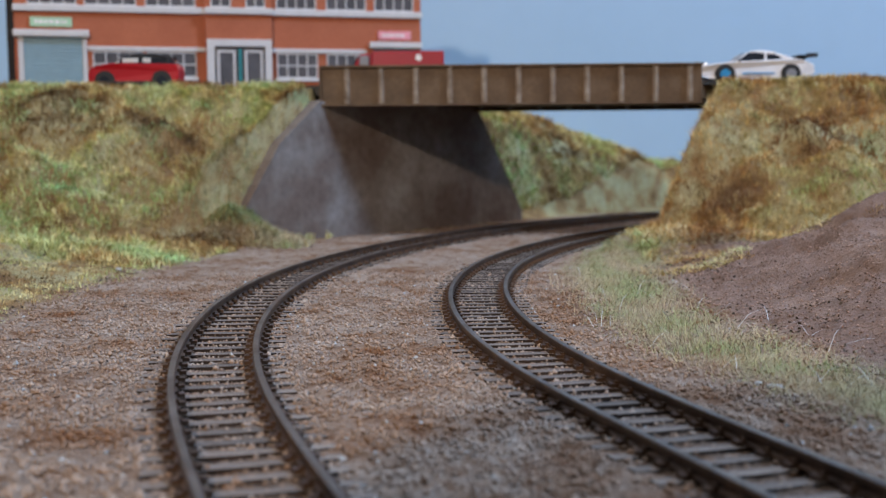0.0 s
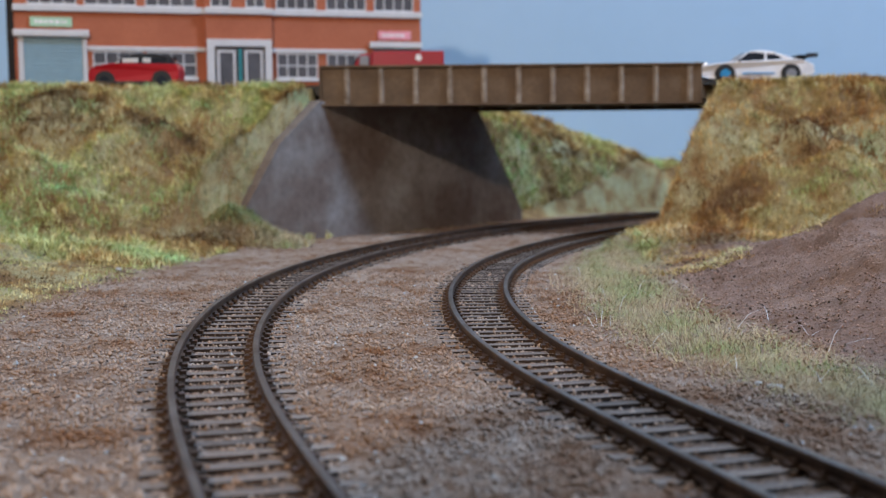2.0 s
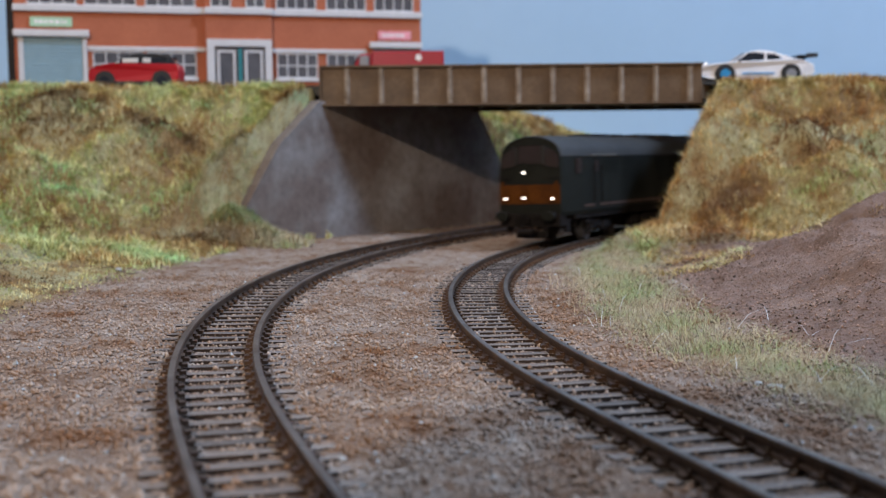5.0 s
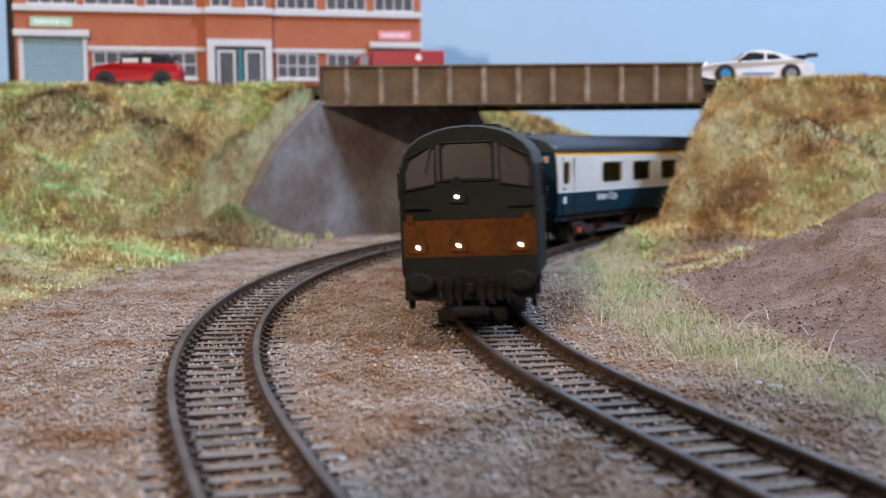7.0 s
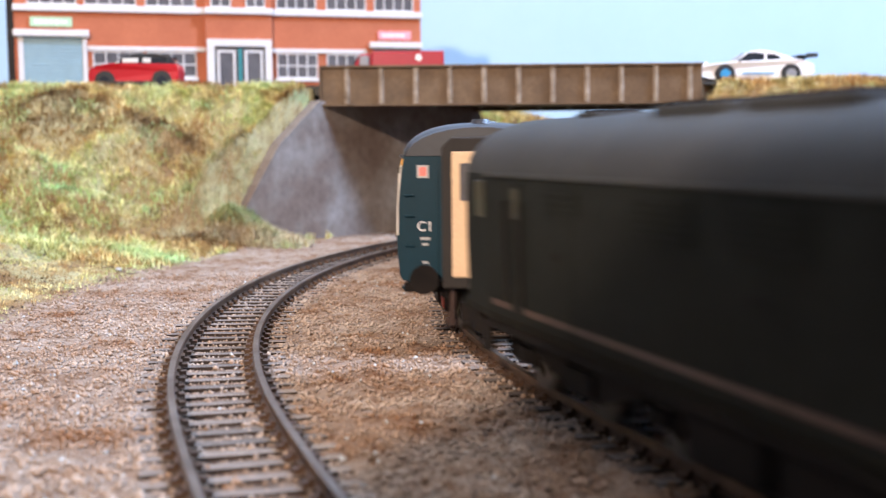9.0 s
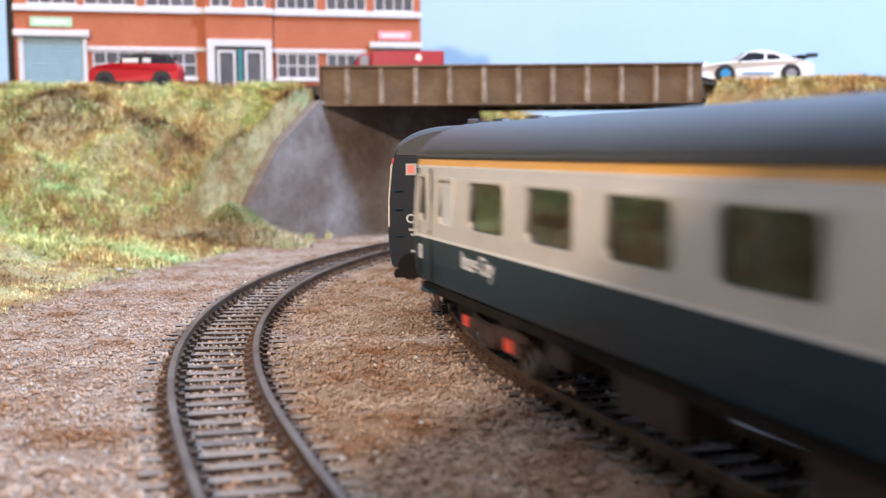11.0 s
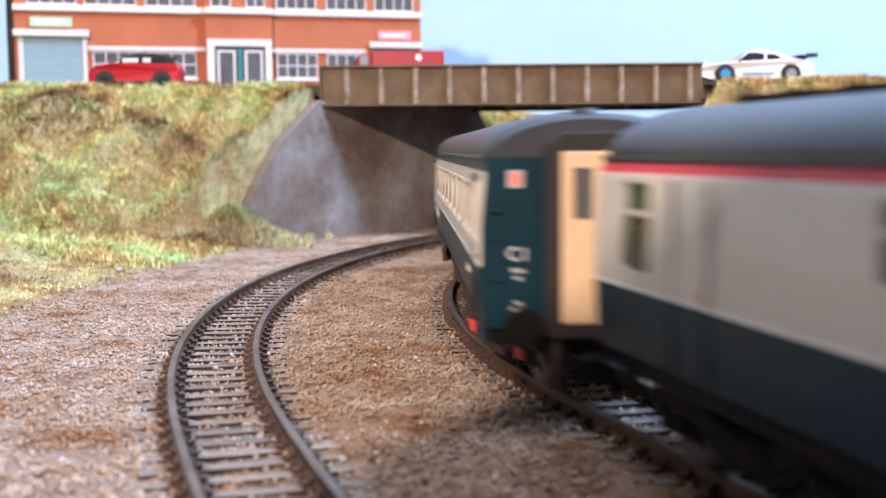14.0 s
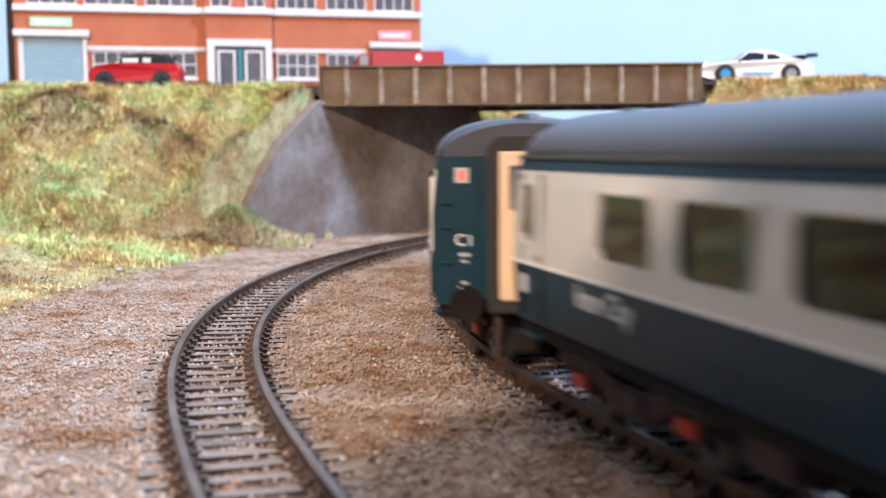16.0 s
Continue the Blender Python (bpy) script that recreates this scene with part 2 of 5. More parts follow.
COACH_GLASS = glass("coach_glazing", (0.52, 0.54, 0.54))
END_MARK = paint("dulled_end_marking", (0.42, 0.43, 0.43), 0.6)
END_DARK = paint("dark_end_paint", (0.012, 0.016, 0.024), 0.5, spec=0.2)
LOCO_GLASS = paint("loco_glazing", (0.030, 0.021, 0.020), 0.3, 0.2, 40, spec=0.2)
LAMP = glowing("lit_lamp", (1.0, 0.82, 0.55), 7.0)

# ---- building helpers: sizes in millimetres ----
MM = 0.001


def part(name, bm, material, parent=None, label="", smooth=False):
    me = bpy.data.meshes.new(name)
    bmesh.ops.scale(bm, vec=(MM, MM, MM), verts=bm.verts)
    bm.to_mesh(me)
    bm.free()
    for m in (material if isinstance(material, (list, tuple)) else [material]):
        me.materials.append(m)
    if smooth:
        for f in me.polygons:
            f.use_smooth = True
    ob = new(name, me)
    ob.parent = parent
    if label:
        tagged(ob, label)
    return ob


def empty(name, label, category, group="", kind="", m=None):
    ob = new(name)
    ob.empty_display_size = 0.01
    if m:
        ob.matrix_world = m
    return tagged(ob, label, category, group, kind)


def add_box(bm, x0, x1, y0, y1, z0, z1, bevel=0.0, mat=0):
    v = [bm.verts.new(c) for c in ((x0, y0, z0), (x1, y0, z0), (x1, y1, z0), (x0, y1, z0), (x0, y0, z1), (x1, y0, z1), (x1, y1, z1), (x0, y1, z1))]
    fs = [bm.faces.new([v[i] for i in q]) for q in ((3, 2, 1, 0), (4, 5, 6, 7), (0, 1, 5, 4), (1, 2, 6, 5), (2, 3, 7, 6), (3, 0, 4, 7))]
    for f in fs:
        f.material_index = mat
    if bevel:
        es = list({e for f in fs for e in f.edges})
        bmesh.ops.bevel(bm, geom=es, offset=bevel, segments=2, affect="EDGES", profile=0.5)
    return bm


def box(x0, x1, y0, y1, z0, z1, bevel=0.0):
    return add_box(bmesh.new(), x0, x1, y0, y1, z0, z1, bevel)


def add_rod(bm, a, b, r, n=10, r2=None):
    a, b = Vector(a), Vector(b)
    q = (b - a).to_track_quat("Z", "Y").to_matrix()
    r2 = r if r2 is None else r2
    rings = [[bm.verts.new(c + q @ Vector((rr * math.cos(2 * math.pi * i / n), rr * math.sin(2 * math.pi * i / n), 0))) for i in range(n)] for c, rr in ((a, r), (b, r2))]
    for i in range(n):
        bm.faces.new((rings[0][i], rings[0][(i + 1) % n], rings[1][(i + 1) % n], rings[1][i]))
    bm.faces.new(rings[0][::-1])
    bm.faces.new(rings[1])
    return bm


def rod(a, b, r, n=10, r2=None):
    return add_rod(bmesh.new(), a, b, r, n, r2)


def loft(sections, close_ends=True, wrap=True):
    """Skin over rings of equal length."""
    bm = bmesh.new()
    rings = [[bm.verts.new(c) for c in s] for s in sections]
    n = len(rings[0])
    for a, b in zip(rings, rings[1:]):
        for i in range(n if wrap else n - 1):
            bm.faces.new((a[i], a[(i + 1) % n], b[(i + 1) % n], b[i]))
    if close_ends:
        bm.faces.new(rings[0][::-1])
        bm.faces.new(rings[-1])
    bmesh.ops.recalc_face_normals(bm, faces=bm.faces)
    return bm


def prism(outline, y0, y1, bevel=0.0):
    """Outline in x, z drawn out along y."""
    bm = loft([[(x, y0, z) for x, z in outline], [(x, y1, z) for x, z in outline]])
    if bevel:
        bmesh.ops.bevel(bm, geom=list(bm.edges), offset=bevel, segments=2, affect="EDGES", profile=0.5)
    return bm


# ---- the line of the inner track, from its curvature ----
KNOTS = [-120, 0, 90, 180, 270, 380, 520, 900]
BENDS = [-0.9044, -0.4798, -0.1356, 0.8602, 0.8159, 0.8784, 0.6921, 1.2916]
LS = np.arange(-1400.0, 3000.0, 2.0)
_k = np.interp(LS, KNOTS, BENDS) / 400.0
_k[(LS > 960) | (LS < -150)] = 0.0
_h = np.concatenate([[0], np.cumsum((_k[1:] + _k[:-1]) / 2 * 2.0)])
LH = _h - np.interp(0, LS, _h) - 0.2376
_x = np.concatenate([[0], np.cumsum((np.sin(LH)[1:] + np.sin(LH)[:-1]) / 2 * 2.0)])
_y = np.concatenate([[0], np.cumsum((np.cos(LH)[1:] + np.cos(LH)[:-1]) / 2 * 2.0)])
LX, LY = _x - np.interp(0, LS, _x) + 72.28, _y - np.interp(0, LS, _y) + 52.89
SPACING = 65.5


def on_line(s, o=0.0):
    """Place and heading at s along the inner track, o to the outer side."""
    x, y, h = (float(np.interp(s, LS, a)) for a in (LX, LY, LH))
    return x - o * math.cos(h), y + o * math.sin(h), h


def offset_of(px, py):
    """Signed distance from the inner track (positive to the outer side) and the place along it."""
    sel = (LS > -800) & (LS < 2400)
    sx, sy, sh, ss = LX[sel][::4], LY[sel][::4], LH[sel][::4], LS[sel][::4]
    o, s = np.empty(len(px)), np.empty(len(px))
    for i in range(0, len(px), 20000):
        d2 = (px[i:i + 20000, None] - sx) ** 2 + (py[i:i + 20000, None] - sy) ** 2
        j = d2.argmin(1)
        o[i:i + 20000] = -(px[i:i + 20000] - sx[j]) * np.cos(sh[j]) + (py[i:i + 20000] - sy[j]) * np.sin(sh[j])
        s[i:i + 20000] = ss[j]
    return o, s


def ease(x, a, b):
    t = np.clip((x - a) / (b - a), 0, 1)
    return t * t * (3 - 2 * t)


def bumps(px, py, size, seed=0.0):
    return np.array([noise.noise((x / size, y / size, seed)) for x, y in zip(px, py)])


ROAD_Z = 75.0
WALL_A, WALL_B = (-88.0, 565.0), (48.0, 739.0)


def wall_side(px, py):
    """Distance behind the face of the abutment."""
    wx, wy = WALL_B[0] - WALL_A[0], WALL_B[1] - WALL_A[1]
    return (-(px - WALL_A[0]) * wy + (py - WALL_A[1]) * wx) / math.hypot(wx, wy)


def terrain(px, py, fine=True):
    """Height, grass cover and earth cover of the ground at places in mm."""
    px, py = np.asarray(px, float), np.asarray(py, float)
    o, s = offset_of(px, py)
    big = bumps(px, py, 60, 3.1) * 1.0 + bumps(px, py, 26, 7.7) * 0.6
    side = wall_side(px, py) - 4.0
    # outer bank before the bridge
    d = o - 112.0
    foot = 548 - np.clip(d, 0, 140) * 0.72 - bumps(px, py * 0, 70, 1.0) * 12
    shift = bumps(px, py, 42, 9.3) * 15 + bumps(px, py, 17, 4.4) * 7
    rise = ease(py + shift * (1 - ease(py, 570, 596)), foot, 598 - np.clip(-px - 200, 0, 300) * 0.03) ** 0.85
    front = np.where(side > 0, rise * (ROAD_Z + 2.0), 0) * ease(side, -1, 2)
    verge = ease(o, 118, 200) * 9 * ease(py, 240, 430) + ease(-px, 150, 320) * 12
    # outer bank past the bridge, falling away
    far = ease(o, 118 + np.clip(py - 740, 0, 200) * 0.10, 165) * np.interp(px, [0, 45, 80, 125, 165, 260, 420], [80, 70, 57, 44, 30, 20, 16])
    h = np.where(py < 605, front, np.where(side > 0, np.maximum(np.where(py < 712, ROAD_Z - 8, 0), far * ease(py, 690, 740)), 0)) + verge * (py < 600) * (1 - rise)
    lawn = np.where((o > 112) & (side > -2), 1.0, 0) * (py > 440) + ease(o, 112, 146) * (py <= 640) * (py > -200)
    lawn = np.maximum(lawn, (o > 114) * (py > 640))
    # inner bank at the far end of the bridge
    d2 = -o - 24
    edge = np.interp(px, [80, 105, 130, 180, 260, 500], [540, 522, 498, 492, 510, 530])
    r2 = ease(py + shift * (1 - ease(py, 570, 596)), edge, np.maximum(edge + 70, 596)) ** 0.75
    apron = ease(py, 452, 500) * 7 * ease(d2, -4, 12) * (1 - ease(py, 690, 720))
    inner = np.maximum(apron, np.minimum(r2, np.clip((d2 + 4.5 - np.clip(598 - py, 0, 70) * 0.28) / 25, 0, 1)) * np.where(py < 605, ROAD_Z + 2.0, ROAD_Z - 6)) * (1 - ease(py, 735 + np.clip(px - 200, 0, 600) * 0.05, 760 + np.clip(px - 200, 0, 600) * 0.05) * 1.0)
    inner = np.where((o < -15) & (py > 430), inner, 0)
    # bare earth mound inside the curve
    mx = ease(-o, 55, 185)
    mound = mx * 34 * ease(py, 90, 250) * (1 - ease(py, 440, 540)) + mx * 3
    mound = np.where(o < -20, mound, 0)
    h = h + np.maximum(inner, mound)
    # grass heaped against the end of the wing wall
    h = h + 17.0 * np.exp(-((px + 98) ** 2 + (py - 556) ** 2) / 320.0) * (side < 4) * ease(o, 100, 112)
    bed = (np.abs(o) < 17) | (np.abs(o - SPACING) < 17)
    bankish = np.clip(np.abs(h) / 14, 0, 1) * (1 - 0.85 * ease(py, 572, 596) * (py < 640))
    h = h - 3.1 + big * (0.35 + 5.2 * bankish) * np.where(bed, 0.1, 1) - np.where((np.abs(o) < 10) | (np.abs(o - SPACING) < 10), 0.30, 0.0) + np.where(bed, 0.25, 0) + bumps(px, py + h * 0.7, 13, 5.5) * 5.0 * bankish
    strip = np.exp(-(((-o) - np.interp(py, [150, 200, 260, 360, 470], [54, 49, 45, 44, 40])) / 16.0) ** 2) * ease(py, 150, 200) * (px > 20)
    lawn = np.maximum(lawn, strip * (0.75 + 0.35 * bumps(px, py, 30, 2.2)))
    lawn = np.maximum(lawn, ((inner > 2) * ease(inner, 1, 12)) * (inner >= mound))
    soil = ease(-o, 58, 72) * (py < 520)
    if fine:
        h = h + bumps(px, py, 3.4, 11.0) * np.where(bed, 0.3, 1.05) + bumps(px, py, 7.5, 13.0) * np.where(bed, 0.1, 0.6) + bumps(px, py, 1.7, 17.0) * 0.5
    return h, np.clip(lawn, 0, 1), np.clip(soil, 0, 1), o


# ---- ground ----
def grid_lines(segments):
    out = []
    for a, b, step in segments:
        out += list(np.arange(a, b - 1e-6, step))
    return np.array(out + [segments[-1][1]])


def build_ground():
    gx = grid_lines([(-900, -320, 40), (-320, -150, 3), (-150, 150, 1.15), (150, 240, 1.7), (240, 330, 2.5), (330, 560, 10), (560, 2300, 60)])
    gy = grid_lines([(-1300, 60, 40), (60, 110, 4), (110, 420, 1.15), (420, 620, 2.0), (620, 900, 3.5), (900, 1000, 20)])
    X, Y = np.meshgrid(gx, gy)
    px, py = X.ravel(), Y.ravel()
    h, lawn, soil, o = terrain(px, py)
    me = bpy.data.meshes.new("ground")
    nx, ny = len(gx), len(gy)
    idx = np.arange(nx * ny).reshape(ny, nx)
    quads = np.stack([idx[:-1, :-1], idx[:-1, 1:], idx[1:, 1:], idx[1:, :-1]], -1).reshape(-1, 4)
    me.from_pydata(np.stack([px, py, h], 1) * MM, [], quads.tolist())
    at = me.color_attributes.new("cover", "FLOAT_COLOR", "POINT")
    # blue channel: where the bed is painted darker as sleeper-gap shade
    at.data.foreach_set("color", np.stack([lawn * 0.75, soil * 0.8, np.where(np.minimum(np.abs(o), np.abs(o - SPACING)) < 9.5, 0.55, 0.55 * (1 - ease(np.minimum(np.abs(o), np.abs(o - SPACING)), 9.5, 14))), lawn * 0 + 1], 1).astype(np.float32).ravel())
    me.polygons.foreach_set("use_smooth", np.ones(len(quads), bool))
    me.materials.append(GROUND)
    ob = new("ground", me)
    return tagged(ob, "brown stone ballast, bare earth and grassy banks of a model railway", "ground", kind="structure")


GROUND_OB = build_ground()


def scatter(name, n, area, keep, make, material, label, category, seed):
    """One joined mesh of many small pieces lying on the ground. make gives verts and faces of one piece."""
    rng = np.random.RandomState(seed)
    px, py = rng.uniform(area[0], area[1], n), rng.uniform(area[2], area[3], n)
    h, lawn, soil, o = terrain(px, py, True)
    k = keep(px, py, h, lawn, soil, o, rng)
    verts, faces = [], []
    for x, y, z in zip(px[k], py[k], h[k]):
        v, f = make(rng, x, y, z)
        base = len(verts)
        verts += v
        faces += [[base + i for i in q] for q in f]
    me = bpy.data.meshes.new(name)
    me.from_pydata((np.array(verts) * MM).tolist(), [], faces)
    me.polygons.foreach_set("use_smooth", np.full(len(faces), name in ("ballast_stones", "track_grit", "earth_crumbs")))
    me.materials.append(material)
    return tagged(new(name, me), label, category, kind="stuff")


def stone(lo, hi):
    def make(rng, x, y, z):
        r = rng.uniform(lo, hi) * (1 + (rng.rand() < 0.06) * 0.5)
        t = rng.uniform(0, 6.283)
        ct, st = r * math.cos(t), r * math.sin(t)
        w = rng.uniform(.6, 1.15, 6)
        v = [(x + (a * ct - b * st) * k, y + (a * st + b * ct) * k, z + r * 0.3 + r * c * k) for (a, b, c), k in
             zip(((1, 0, 0.1), (0.2, 1, 0.25), (-1, 0.2, 0), (-0.1, -1, 0.2), (0.25, 0.1, 1.05), (0, 0, -0.8)), w)]
        return v, [(0, 1, 4), (1, 2, 4), (2, 3, 4), (3, 0, 4), (1, 0, 5), (2, 1, 5), (3, 2, 5), (0, 3, 5)]
    return make


def blade(lo, hi, lean, width, least=0.2):
    def make(rng, x, y, z):
        L, a, w = rng.uniform(lo, hi), rng.uniform(0, 6.283), width * rng.uniform(.7, 1.3)
        t = rng.uniform(least, lean)
        dx, dy, dz = math.cos(a) * math.sin(t), math.sin(a) * math.sin(t), math.cos(t)
        sx, sy = -math.sin(a) * w, math.cos(a) * w
        m = 0.55 * L
        bend = 1.35
        v = [(x - sx, y - sy, z - 0.4), (x + sx, y + sy, z - 0.4), (x + dx * m + sx * .8, y + dy * m + sy * .8, z + dz * m), (x + dx * m - sx * .8, y + dy * m - sy * .8, z + dz * m),
             (x + dx * L * bend, y + dy * L * bend, z + dz * L * 0.8)]
        return v, [(0, 1, 2, 3), (3, 2, 4)]
    return make


def flake(lo, hi):
    def make(rng, x, y, z):
        L, a, w = rng.uniform(lo, hi), rng.uniform(0, 6.283), rng.uniform(.15, .5)
        c, s = math.cos(a), math.sin(a)
        u = rng.uniform(-0.3, 0.5)
        v = [(x - s * w, y + c * w, z + .4), (x + s * w, y - c * w, z + .4), (x + c * L * .5 + s * w, y + s * L * .5 - c * w, z + .8 + u * .6), (x + c * L, y + s * L, z + .5 + u), (x + c * L * .5, y + s * L * .5, z + 0.7 + u)]
        return v, [(0, 1, 2, 4), (4, 2, 3)]
    return make


def in_track(o):
    return (np.abs(o) < 9.6) | (np.abs(o - SPACING) < 9.6)


scatter("ballast_stones", 150000, (-150, 150, 112, 430), lambda x, y, h, l, s, o, r: (l < 0.35 + 0.3 * r.rand(len(x))) & (s < 0.5) & ((np.abs(o) > 14) & (np.abs(o - SPACING) > 14) | (r.rand(len(x)) < 0.4)) & (r.rand(len(x)) < 0.85 + 1.1 * bumps(x, y, 7, 6.6)) & (r.rand(len(x)) < np.clip(1.3 - y / 420, 0.25, 1)),
        stone(0.20, 0.62), STONE, "loose grey-brown ballast grains between the tracks", "ballast", 5)
scatter("earth_crumbs", 34000, (60, 260, 200, 500), lambda x, y, h, l, s, o, r: s > 0.4, stone(0.14, 0.40), EARTH_CRUMB, "dark brown crumbs of earth on the bare mound", "earth", 6)
scatter("verge_grass", 120000, (20, 170, 160, 500), lambda x, y, h, l, s, o, r: (o < -18) & (l > 0.12 + 0.4 * r.rand(len(x))), blade(1.6, 6.2, 1.55, 0.055, 0.5), GREEN, "thin pale green grass fibres beside the track", "grass", 7)
scatter("lawn_grass", 60000, (-330, -60, 230, 470), lambda x, y, h, l, s, o, r: (l > 0.3 + 0.6 * r.rand(len(x))), blade(0.7, 2.1, 1.45, 0.13), STRAW, "short mossy green and straw grass at the foot of the bank", "grass", 12)
scatter("bank_grass", 105000, (-330, 10, 440, 603), lambda x, y, h, l, s, o, r: (l > 0.45 + 0.5 * r.rand(len(x))) & (y < 599 - 4 * r.rand(len(x))) & ((wall_side(x, y) > 7) | (y < 545)), blade(1.8, 6.0, 1.5, 0.17), STRAW, "matted straw and green static grass on the outer bank", "grass", 8)
scatter("hill_grass", 60000, (80, 320, 455, 603), lambda x, y, h, l, s, o, r: (o < -19) & (l > 0.4), blade(1.8, 6.0, 1.5, 0.17), STRAW_BROWN, "matted straw-brown static grass on the inner bank", "grass", 9)
scatter("far_grass", 80000, (10, 400, 720, 940), lambda x, y, h, l, s, o, r: (l > 0.4) & (wall_side(x, y) > 8), blade(3.0, 8.5, 1.35, 0.38), STRAW, "brown and green static grass on the bank past the bridge", "grass", 10)
scatter("leaf_litter", 9000, (-330, 260, 250, 610), lambda x, y, h, l, s, o, r: (l > 0.5) & (bumps(x, y, 26, 4.0) > 0.02) & ((o > 100) | (y > 470)) & ((wall_side(x, y) > 7) | (y < 545)), flake(1.2, 4.5), TWIG, "dark brown leaf and twig litter in the grass", "litter", 11)


scatter("track_grit", 30000, (-120, 130, 112, 430), lambda x, y, h, l, s, o, r: (np.abs(o) < 14) | (np.abs(o - SPACING) < 14), stone(0.15, 0.46), STONE, "fine brown grit between and over the sleepers", "ballast", 21)
scatter("dead_leaves", 3600, (40, 190, 200, 500), lambda x, y, h, l, s, o, r: (-o > 50) & (-o < 84 + 14 * bumps(x, y, 20, 1.0)) & (bumps(x, y, 30, 6.0) > -0.15), flake(0.4, 1.3), TWIG, "dark brown leaf litter at the foot of the earth mound", "litter", 22)
EDGE = "ragged tufts of straw grass along the top of the bank"
scatter("edge_tufts", 9000, (-330, -56, 584, 603), lambda x, y, h, l, s, o, r: bumps(x, y * 0, 34, 8.0) + 0.5 * bumps(x, y, 9, 3.0) > 0.02, blade(2.0, 6.5, 1.2, 0.2, 0.0), STRAW, EDGE, "grass", 31)
scatter("edge_tufts", 9000, (134, 330, 584, 606), lambda x, y, h, l, s, o, r: bumps(x, y * 0, 30, 5.0) + 0.5 * bumps(x, y, 9, 3.0) > -0.12, blade(2.0, 6.0, 1.2, 0.2, 0.0), STRAW_BROWN, EDGE, "grass", 32)
scatter("foot_thatch", 16000, (70, 190, 395, 505), lambda x, y, h, l, s, o, r: (-o > 34) & (bumps(x, y, 22, 7.0) > -0.12 + 0.25 * ease(-o, 70, 110)), blade(1.5, 5.0, 1.55, 0.13, 0.8), STRAW_BROWN, "brown dead thatch at the foot of the inner bank", "grass", 33)
scatter("wing_grass", 20000, (-135, -62, 528, 566), lambda x, y, h, l, s, o, r: (o > 104) & (wall_side(x, y) < 10) & (r.rand(len(x)) < np.exp(-((x + 96) ** 2 + (y - 554) ** 2) / 500.0) * 1.6), blade(1.8, 6.5, 1.4, 0.16, 0.1), GREEN, "straw and green grass grown over the end of the wing wall", "grass", 34)
CREAM = surface("cream_fibre", [(0.38, (0.62, 0.52, 0.28)), (0.5, (0.76, 0.70, 0.42)), (0.62, (0.64, 0.68, 0.36))], 60, rough=0.75, per_island=0.3, spec=0.3)
MINT = surface("mint_fibre", [(0.38, (0.38, 0.48, 0.18)), (0.5, (0.46, 0.63, 0.27)), (0.62, (0.52, 0.72, 0.36))], 60, rough=0.75, per_island=0.3, spec=0.3)
scatter("cream_tufts", 60000, (-330, -50, 440, 598), lambda x, y, h, l, s, o, r: (l > 0.5) & (h > 3) & (bumps(x, y + h * 0.8, 21, 21.0) + 0.5 * bumps(x, y + h * 0.8, 8, 4.0) > 0.24) & (wall_side(x, y) > 8), blade(2.0, 6.0, 1.5, 0.2), CREAM, "pale cream tufts of dry grass on the outer bank", "grass", 41)
scatter("mint_tufts", 60000, (-330, -50, 440, 598), lambda x, y, h, l, s, o, r: (l > 0.5) & (h > 3) & (bumps(x, y + h * 0.8, 24, 33.0) + 0.5 * bumps(x, y + h * 0.8, 8, 9.0) + 0.35 * ease(-x, 165, 215) > 0.34) & (wall_side(x, y) > 8), blade(1.6, 4.6, 1.5, 0.18), MINT, "bright mint green tufts of grass on the outer bank", "grass", 42)
scatter("cream_tufts", 40000, (92, 320, 455, 602), lambda x, y, h, l, s, o, r: (o < -19) & (l > 0.5) & (bumps(x, y + h * 0.8, 18, 25.0) + 0.5 * bumps(x, y + h * 0.8, 8, 4.0) > 0.28), blade(2.0, 6.0, 1.5, 0.2), CREAM, "pale cream tufts of dry grass on the inner bank", "grass", 43)
scatter("pale_grit", 900, (-160, 140, 112, 430), lambda x, y, h, l, s, o, r: (l < 0.4) & (s < 0.5), stone(0.25, 0.6), FLINT, "scattered pale grains among the ballast", "ballast", 44)
scatter("dark_clumps", 1500, (-330, -60, 380, 560), lambda x, y, h, l, s, o, r: (l > 0.4) & (bumps(x, y, 24, 14.0) > 0.0), flake(2.0, 6.0), TWIG, "dark brown torn leaf scraps in the grass", "litter", 45)
scatter("wing_fringe", 14000, (-115, -52, 556, 603), lambda x, y, h, l, s, o, r: (wall_side(x, y) > 4) & (wall_side(x, y) < 16) & (y < 600), blade(1.8, 5.0, 1.5, 0.18, 0.2), STRAW, "straw grass hanging over the edge of the wing wall", "grass", 46)
scatter("stray_straws", 160, (30, 130, 170, 420), lambda x, y, h, l, s, o, r: (-o > 24) & (-o < 70), blade(5.0, 11.0, 1.45, 0.09, 0.9), FROST_GLINT, "long pale dry straws lying over the verge", "straw", 23)


def pale_stone(x, y, size, seed):
    rng = random.Random(seed)
    z = float(terrain([x], [y])[0][0])
    bm = bmesh.new()
    bmesh.ops.create_icosphere(bm, subdivisions=2, radius=size)
    for v in bm.verts:
        v.co *= rng.uniform(0.75, 1.1)
        v.co = Vector((v.co.x * 1.7, v.co.y, v.co.z * 0.7))
    ob = part("pale_stone", bm, FLINT, None)
    ob.matrix_world = pose(x * MM, y * MM, (z + size * 0.4) * MM, 0, 0, rng.uniform(0, 180))
    tagged(ob, "small pale grey flint lying in the grass", "stone", "pale stones")


